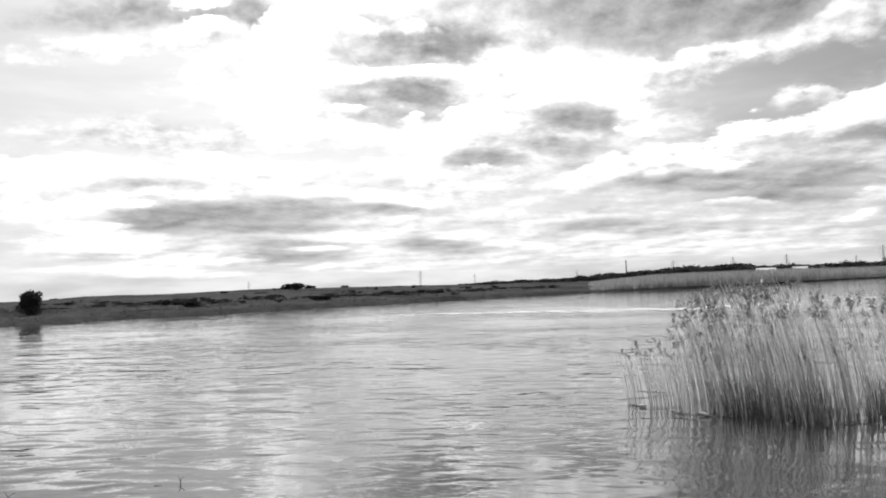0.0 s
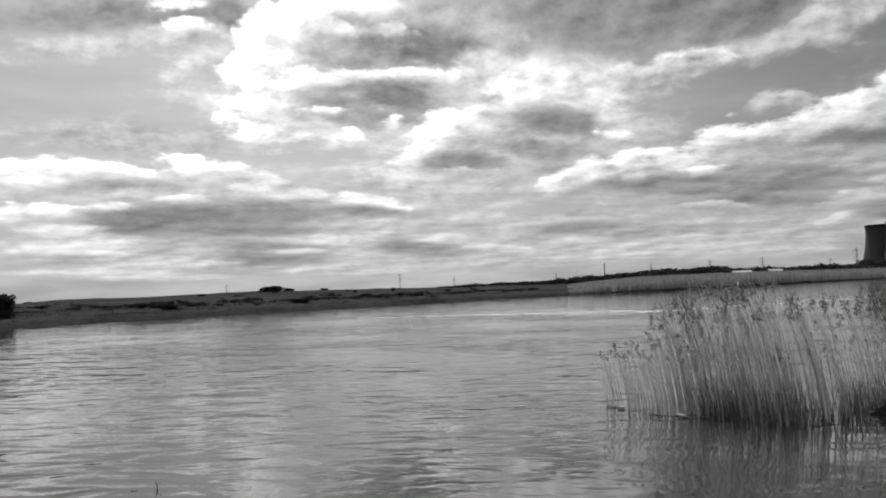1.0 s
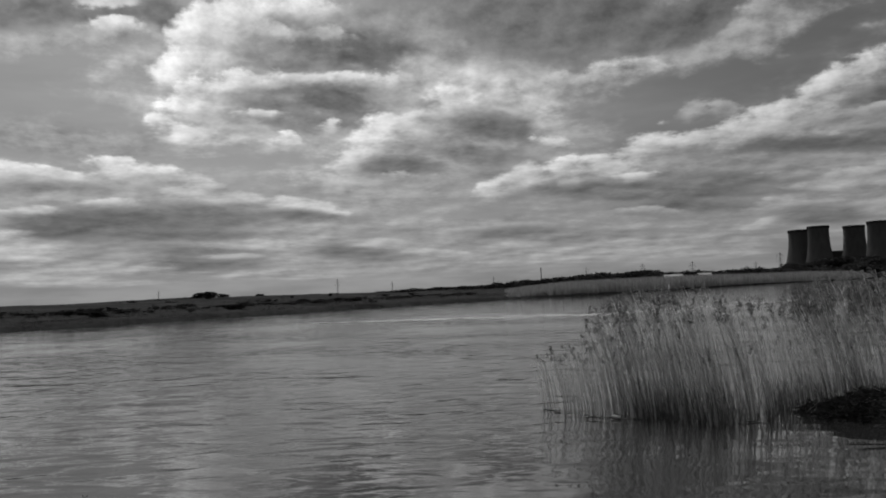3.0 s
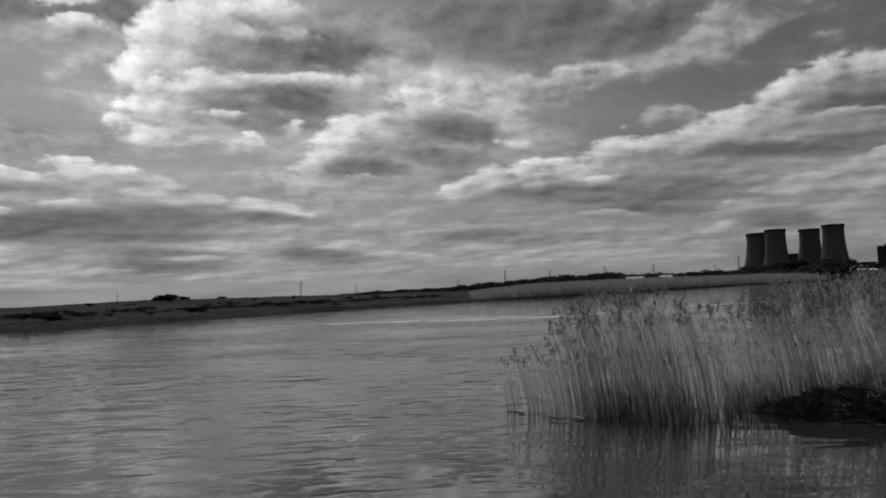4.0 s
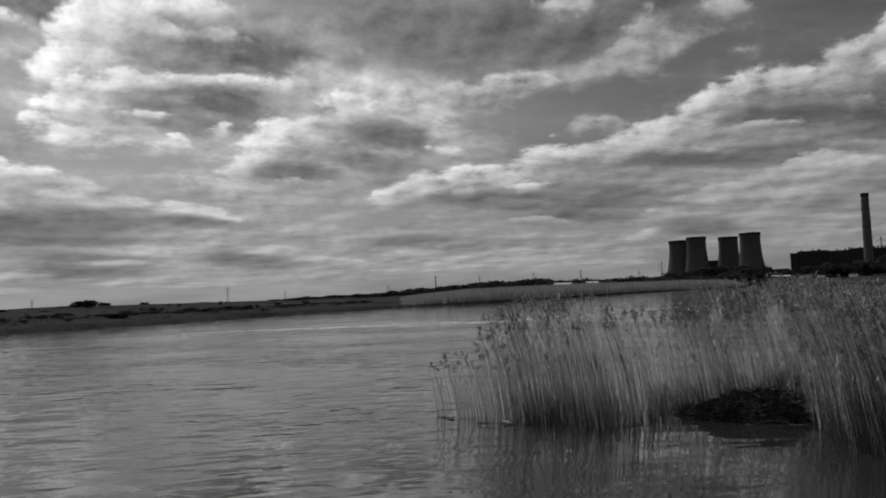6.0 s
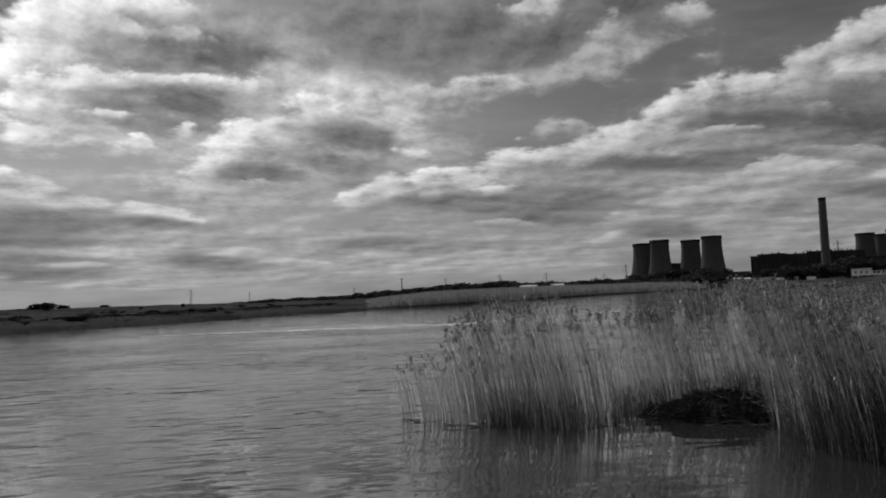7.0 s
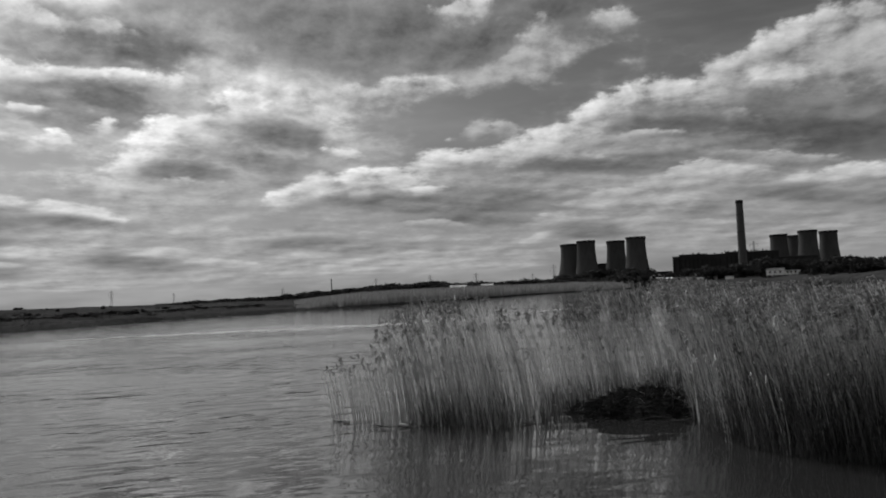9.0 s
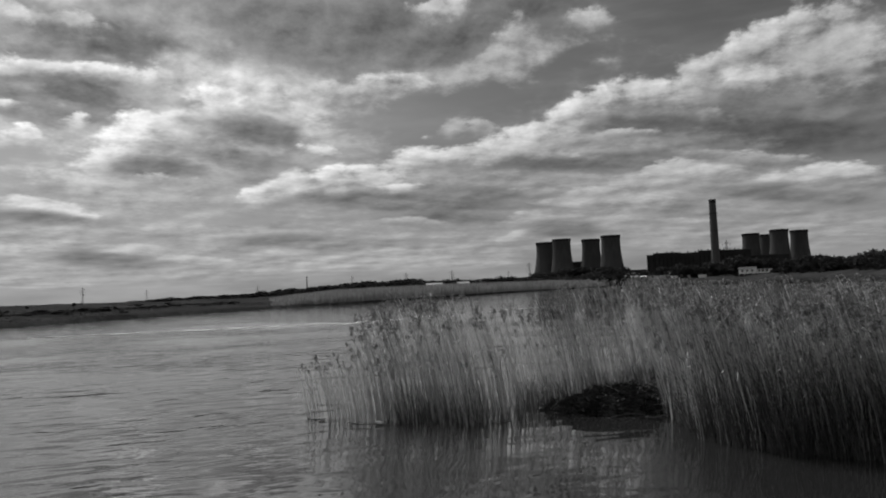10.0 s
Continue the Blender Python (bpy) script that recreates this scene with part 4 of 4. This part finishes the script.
def reed_stand(az0, az1, count, seed, label, low=0.5):
    rnd = random.Random(seed)
    stand = new("reed_stand")
    stems, leaves, plumes = ([], []), ([], []), ([], [])
    made = 0
    while made < count:
        az = rnd.uniform(az0, az1)
        dep = table(az, DEPTH)
        u = rnd.random() ** 1.2
        d = table(az, FRONT) + dep * u + 0.35 * noise.noise(Vector((az * 1.3, 0, 5))) + rnd.gauss(0, 0.18)
        p = polar(az, d)
        if noise.noise(Vector((p.x * 1.5, p.y * 1.5, 0.3))) < rnd.uniform(-0.75, 0.25) or rnd.random() > table(az, FULL):
            continue
        h = table(az, TALL) * (rnd.uniform(0.82, 1.06) if rnd.random() < 0.72 else rnd.uniform(low, 0.84)) * (1 + 0.06 * noise.noise(Vector((p.x * 1.1, p.y * 1.1, 7))))
        reed_geometry(rnd, p.x, p.y, h, stems, leaves, plumes)
        made += 1
    raw_part("stems", *stems, STRAW, stand, "pale straw-coloured upright stems", "stuff")
    raw_part("leaves", *leaves, BLADE, stand, "thin dry drooping leaves", "stuff")
    raw_part("plumes", *plumes, PLUME, stand, "dark feathery seed heads", "stuff")
    return tagged(stand, label, "reeds", "reeds by the near bank", "stuff")




def single_reeds(az0, az1, count, seed):
    """Reeds that stand apart from each other at the end of the stand."""
    rnd = random.Random(seed)
    for _ in range(count):
        az = az0 + (az1 - az0) * rnd.random() ** 0.8
        d = table(az, FRONT) + table(az, DEPTH) * rnd.random() + rnd.gauss(0, 0.15)
        h = table(az, TALL) * (rnd.uniform(0.8, 1.04) if rnd.random() < 0.6 else rnd.uniform(0.4, 0.8))
        stems, leaves, plumes = ([], []), ([], []), ([], [])
        reed_geometry(rnd, 0.0, 0.0, h, stems, leaves, plumes)
        reed = new("reed")
        reed.location = polar(az, d, 0)
        raw_part("stem", *stems, STRAW, reed)
        raw_part("leaves", *leaves, BLADE, reed)
        if plumes[0]:
            raw_part("plume", *plumes, PLUME, reed, "dark feathery seed head")
        tagged(reed, "thin dry reed standing alone in the water", "reed", "single reeds at the end of the stand")


single_reeds(1.5, 7.0, 150, 31)
reed_stand(6.0, 16.2, 520, 32, "dense clump of tall dry reeds with dark seed heads")
reed_stand(15.5, 28.5, 600, 33, "thin row of tall dry reeds behind a mud hummock")
reed_stand(27.0, 52.0, 5200, 34, "thick bed of tall dry reeds at the water's edge")


def hummock():
    hum = new("hummock")
    hum.location = polar(23.1, 15.75, 0)
    hum.rotation_euler = (0, 0, radians(-23.1))
    rnd = random.Random(5)
    verts, faces = [], []
    nx, ny = 60, 26
    for i in range(nx + 1):
        for j in range(ny + 1):
            x, y = (i / nx - 0.5) * 2.6, (j / ny - 0.5) * 1.5
            k = max(0.0, 1 - (x / 1.25) ** 2 - (y / 0.72) ** 2)
            z = -0.12 + 0.62 * k ** 0.55 * (0.66 + 0.34 * math.sin(x * 1.5 + 0.3)) + (0.16 * noise.fractal(Vector((x * 2.2, y * 2.2, 1)), 0.7, 2, 4) - 0.04) * min(1.0, 3 * k)
            verts.append((x, y, z))
    for i in range(nx):
        for j in range(ny):
            a = i * (ny + 1) + j
            faces.append((a, a + ny + 1, a + ny + 2, a + 1))
    raw_part("mud", verts, faces, MUD, hum, "dark wet mud", smooth=True)
    vs, fs = [], []
    for _ in range(8000):
        x, y = rnd.uniform(-1.22, 1.22), rnd.uniform(-0.7, 0.7)
        k = 1 - (x / 1.25) ** 2 - (y / 0.72) ** 2
        if k < 0.02:
            continue
        z = -0.10 + 0.16 * noise.fractal(Vector((x * 2.2, y * 2.2, 1)), 0.7, 2, 4) * min(1.0, 3 * k) + 0.62 * k ** 0.55 * (0.66 + 0.34 * math.sin(x * 1.5 + 0.3))
        a, ln = rnd.uniform(0, math.tau), rnd.uniform(0.08, 0.26)
        out = Vector((math.cos(a), math.sin(a), rnd.uniform(-0.3, 0.7))).normalized()
        side = Vector((-out.y, out.x, 0.2)).normalized() * rnd.uniform(0.002, 0.006)
        c = Vector((x, y, z))
        q = len(vs)
        vs += [c - side, c + side, c + out * ln * 0.6 + side + Vector((0, 0, 0.02)), c + out * ln - Vector((0, 0, 0.02)), c + out * ln * 0.6 - side]
        fs += [(q, q + 1, q + 2, q + 4), (q + 4, q + 2, q + 3)]
    raw_part("sedge", vs, fs, SEDGE, hum, "matted dark sedge and dead leaves", "stuff")
    vs, fs = [], []
    for k in range(230):
        tangle = k > 60
        x = rnd.gauss(1.25, 0.22) if tangle else rnd.uniform(-1.2, 1.2)
        y = rnd.uniform(-0.6, 0.3)
        top = 0.62 * max(0.0, 1 - (x / 1.25) ** 2 - (y / 0.72) ** 2) ** 0.55 * (0.66 + 0.34 * math.sin(x * 1.5 + 0.3))
        c = Vector((x, y, max(0.0, top - 0.06) + (rnd.uniform(0.0, 0.3) if tangle else 0.0)))
        a, ln = rnd.uniform(0, math.tau), rnd.uniform(0.12, 0.45)
        out = Vector((math.cos(a), 0.4 * math.sin(a), rnd.uniform(-0.35, 0.6))).normalized()
        side = Vector((-out.z, 0.3, out.x)).normalized() * rnd.uniform(0.002, 0.004)
        tip = c + out * ln
        tip.z = max(tip.z, 0.01)
        q = len(vs)
        vs += [c - side, c + side, tip + side * 0.5, tip - side * 0.5]
        fs.append((q, q + 1, q + 2, q + 3))
    raw_part("reed_litter", vs, fs, STRAW, hum, "pale broken reed stems caught on the mud", "stuff")
    return tagged(hum, "dark hummock of mud and matted sedge in the water", "hummock")


hummock()


def driftwood(az, d, length, turn, thick, seed, mat=None, z=0.015):
    rnd = random.Random(seed)
    p = polar(az, d, z)
    verts, faces = [], []
    n, m = 12, 7
    for i in range(n + 1):
        u = i / n
        r = 0.6 * thick * (0.55 + 0.5 * math.sin(math.pi * (0.15 + 0.75 * u))) * rnd.uniform(0.85, 1.15)
        cy, cz = 0.12 * length * math.sin(u * 4 + seed), 0.03 * length * math.sin(u * 5 + seed)
        for j in range(m):
            a = j * math.tau / m
            verts.append(((u - 0.5) * length, cy + r * math.cos(a), cz + r * math.sin(a)))
    for i in range(n):
        for j in range(m):
            a, b = i * m + j, i * m + (j + 1) % m
            faces.append((a, b, b + m, a + m))
    faces += [tuple(range(m))[::-1], tuple(n * m + j for j in range(m))]
    ob = mesh_object("driftwood", verts, faces, mat or DRIFT, True)
    ob.location = p
    ob.rotation_euler = (0, 0, radians(-az + turn))
    return tagged(ob, "dark water-worn branch floating at the reeds' edge", "driftwood", "driftwood at the reeds")


for k, args in enumerate(((2.2, 16.0, 0.35, 5, 0.022), (5.6, 15.15, 0.62, -4, 0.026), (7.7, 14.95, 0.5, 8, 0.024), (27.0, 14.95, 0.6, 3, 0.016), (24.5, 14.9, 0.9, 8, 0.014), (15.8, 14.6, 0.5, 20, 0.018), (39.5, 11.9, 0.9, 2, 0.014))):
    driftwood(*args, seed=k + 1)
driftwood(6.7, 14.95, 0.17, 0, 0.045, 20, PALE, 0.04)
driftwood(2.6, 15.9, 0.14, 0, 0.04, 21, PALE, 0.035)


def slick_gleam():
    """Pale flecks imitating the sky's reflection in a slick on the current's edge out in the river."""
    rnd = random.Random(77)
    verts, faces = [], []
    for _ in range(1300):
        az = rnd.uniform(-17, 21)
        u = rnd.gauss(0, 1)
        mid = table(az, [(-17, 74.5), (-6.5, 69.8), (0, 68), (5.7, 67), (9, 71), (13, 79), (21, 95)])
        thick = table(az, [(-17, 0.3), (-12, 0.6), (-6, 1.0), (0, 2.2), (6, 1.6), (12, 1.2), (21, 0.6)])
        if rnd.random() > table(az, [(-17, 0.2), (-8, 0.5), (-3, 1.0), (7, 1.0), (10, 0.35), (21, 0.2)]) or noise.noise(Vector((az * 0.8, u * 0.7, 2))) < rnd.uniform(-0.5, 0.1):
            continue
        p = polar(az, mid + thick * u)
        ln, wd = rnd.uniform(0.4, 1.3), rnd.uniform(0.06, 0.18)
        lift = rnd.uniform(0.004, 0.03)
        k = len(verts)
        for i in range(6):
            a = i * math.tau / 6
            verts.append((p.x + ln * math.cos(a) * rnd.uniform(0.7, 1.2), p.y + wd * math.sin(a) * rnd.uniform(0.7, 1.2), lift))
        faces.append(tuple(range(k, k + 6)))
    return tagged(mesh_object("foam", verts, faces, SLICK_GLEAM), "thin line of pale flecks along the current, imitating a slick's sky reflection", "foam", kind="stuff")


slick_gleam()


def shade_stubble(az0, az1, count, seed, tall):
    """Broken stalks and matted leaves at the reeds' feet, dark to imitate shade."""
    rnd = random.Random(seed)
    verts, faces = [], []
    for _ in range(count):
        az = rnd.uniform(az0, az1)
        if rnd.random() > table(az, [(az0, 0.15), (az0 + 2.5, 1.0), (az1 - 1.5, 1.0), (az1, 0.2)]):
            continue
        d = table(az, FRONT) + table(az, DEPTH) * (rnd.random() ** (2.2 if az0 > 27 else 1.0)) - rnd.uniform(0.0, 0.35)
        p = polar(az, d)
        if noise.noise(Vector((p.x * 1.1, p.y * 1.1, 9))) < rnd.uniform(-1.1, 0.1):
            continue
        h = (tall * rnd.random() ** 1.6 + 0.06) * (table(az, [(27, 0.3), (32, 1.0)]) if az0 > 27 else 1.0)
        a = rnd.uniform(0, math.pi)
        w = rnd.uniform(0.002, 0.006)
        dx, dy = math.cos(a) * w, math.sin(a) * w
        lx, ly = max(-0.5, min(0.4, rnd.gauss(-0.15, 0.3))) * h, max(-0.5, min(0.5, rnd.gauss(0, 0.25))) * h
        k = len(verts)
        verts += [(p.x - dx, p.y - dy, -0.1), (p.x + dx, p.y + dy, -0.1), (p.x + dx + lx * 0.5, p.y + dy + ly * 0.5, h * 0.7), (p.x + lx, p.y + ly, h), (p.x - dx + lx * 0.5, p.y - dy + ly * 0.5, h * 0.7)]
        faces += [(k, k + 1, k + 2, k + 4), (k + 4, k + 2, k + 3)]
    return tagged(mesh_object("shade_stubble", verts, faces, SHADE_STUBBLE), "broken reed stalks at the waterline, dark to imitate shade", "reeds", kind="stuff")


shade_stubble(7.0, 15.8, 1700, 51, 0.75)
shade_stubble(15.6, 29.0, 2600, 53, 0.7)
shade_stubble(24.6, 29.6, 2600, 54, 1.1)
shade_stubble(27.2, 52.0, 19000, 52, 1.5)


def twig(az, d, tall, seed):
    """A thin forked stick standing out of the shallows."""
    rnd = random.Random(seed)
    bm = bmesh.new()
    lean = rnd.uniform(-0.3, 0.3)
    fork = Vector((lean * tall * 0.5, 0, tall * 0.5))
    beam(bm, (0, 0, -0.15), fork, 0.012)
    beam(bm, fork, fork + Vector((-0.25 * tall, 0, 0.45 * tall)), 0.008)
    beam(bm, fork, fork + Vector((0.5 * tall, 0.02, 0.25 * tall)), 0.007)
    beam(bm, fork * 0.7, fork * 0.7 + Vector((-0.35 * tall, 0, 0.1 * tall)), 0.006)
    me = bpy.data.meshes.new("twig")
    bm.to_mesh(me)
    bm.free()
    me.materials.append(DRIFT)
    ob = new("twig", me)
    ob.location = polar(az, d, 0)
    ob.rotation_euler = (0, 0, radians(-az))
    return tagged(ob, "small dark forked twig sticking out of the shallows", "twig", "twigs by the near bank")


twig(-30.3, 11.1, 0.10, 1)
twig(-40.9, 11.2, 0.16, 2)
twig(-40.5, 11.0, 0.12, 3)
driftwood(-31.8, 11.1, 0.09, 5, 0.014, 33, z=0.0)


def bank_sedge():
    rnd = random.Random(62)
    spots = []
    for _ in range(260):
        az = rnd.choice((rnd.gauss(-36.5, 1.4), rnd.gauss(-41.5, 0.8), rnd.uniform(-48, -34)))
        d = rnd.uniform(9.0, 10.7)
        p = polar(az, d)
        spots.append((p.x, p.y, -0.1, rnd.uniform(0.1, 0.2)))
    return tagged(blades(rnd, spots, SEDGE, "sedge", width=0.006, lean=0.5), "short dark sedge shoots at the near water's edge", "sedge", kind="stuff")


bank_sedge()
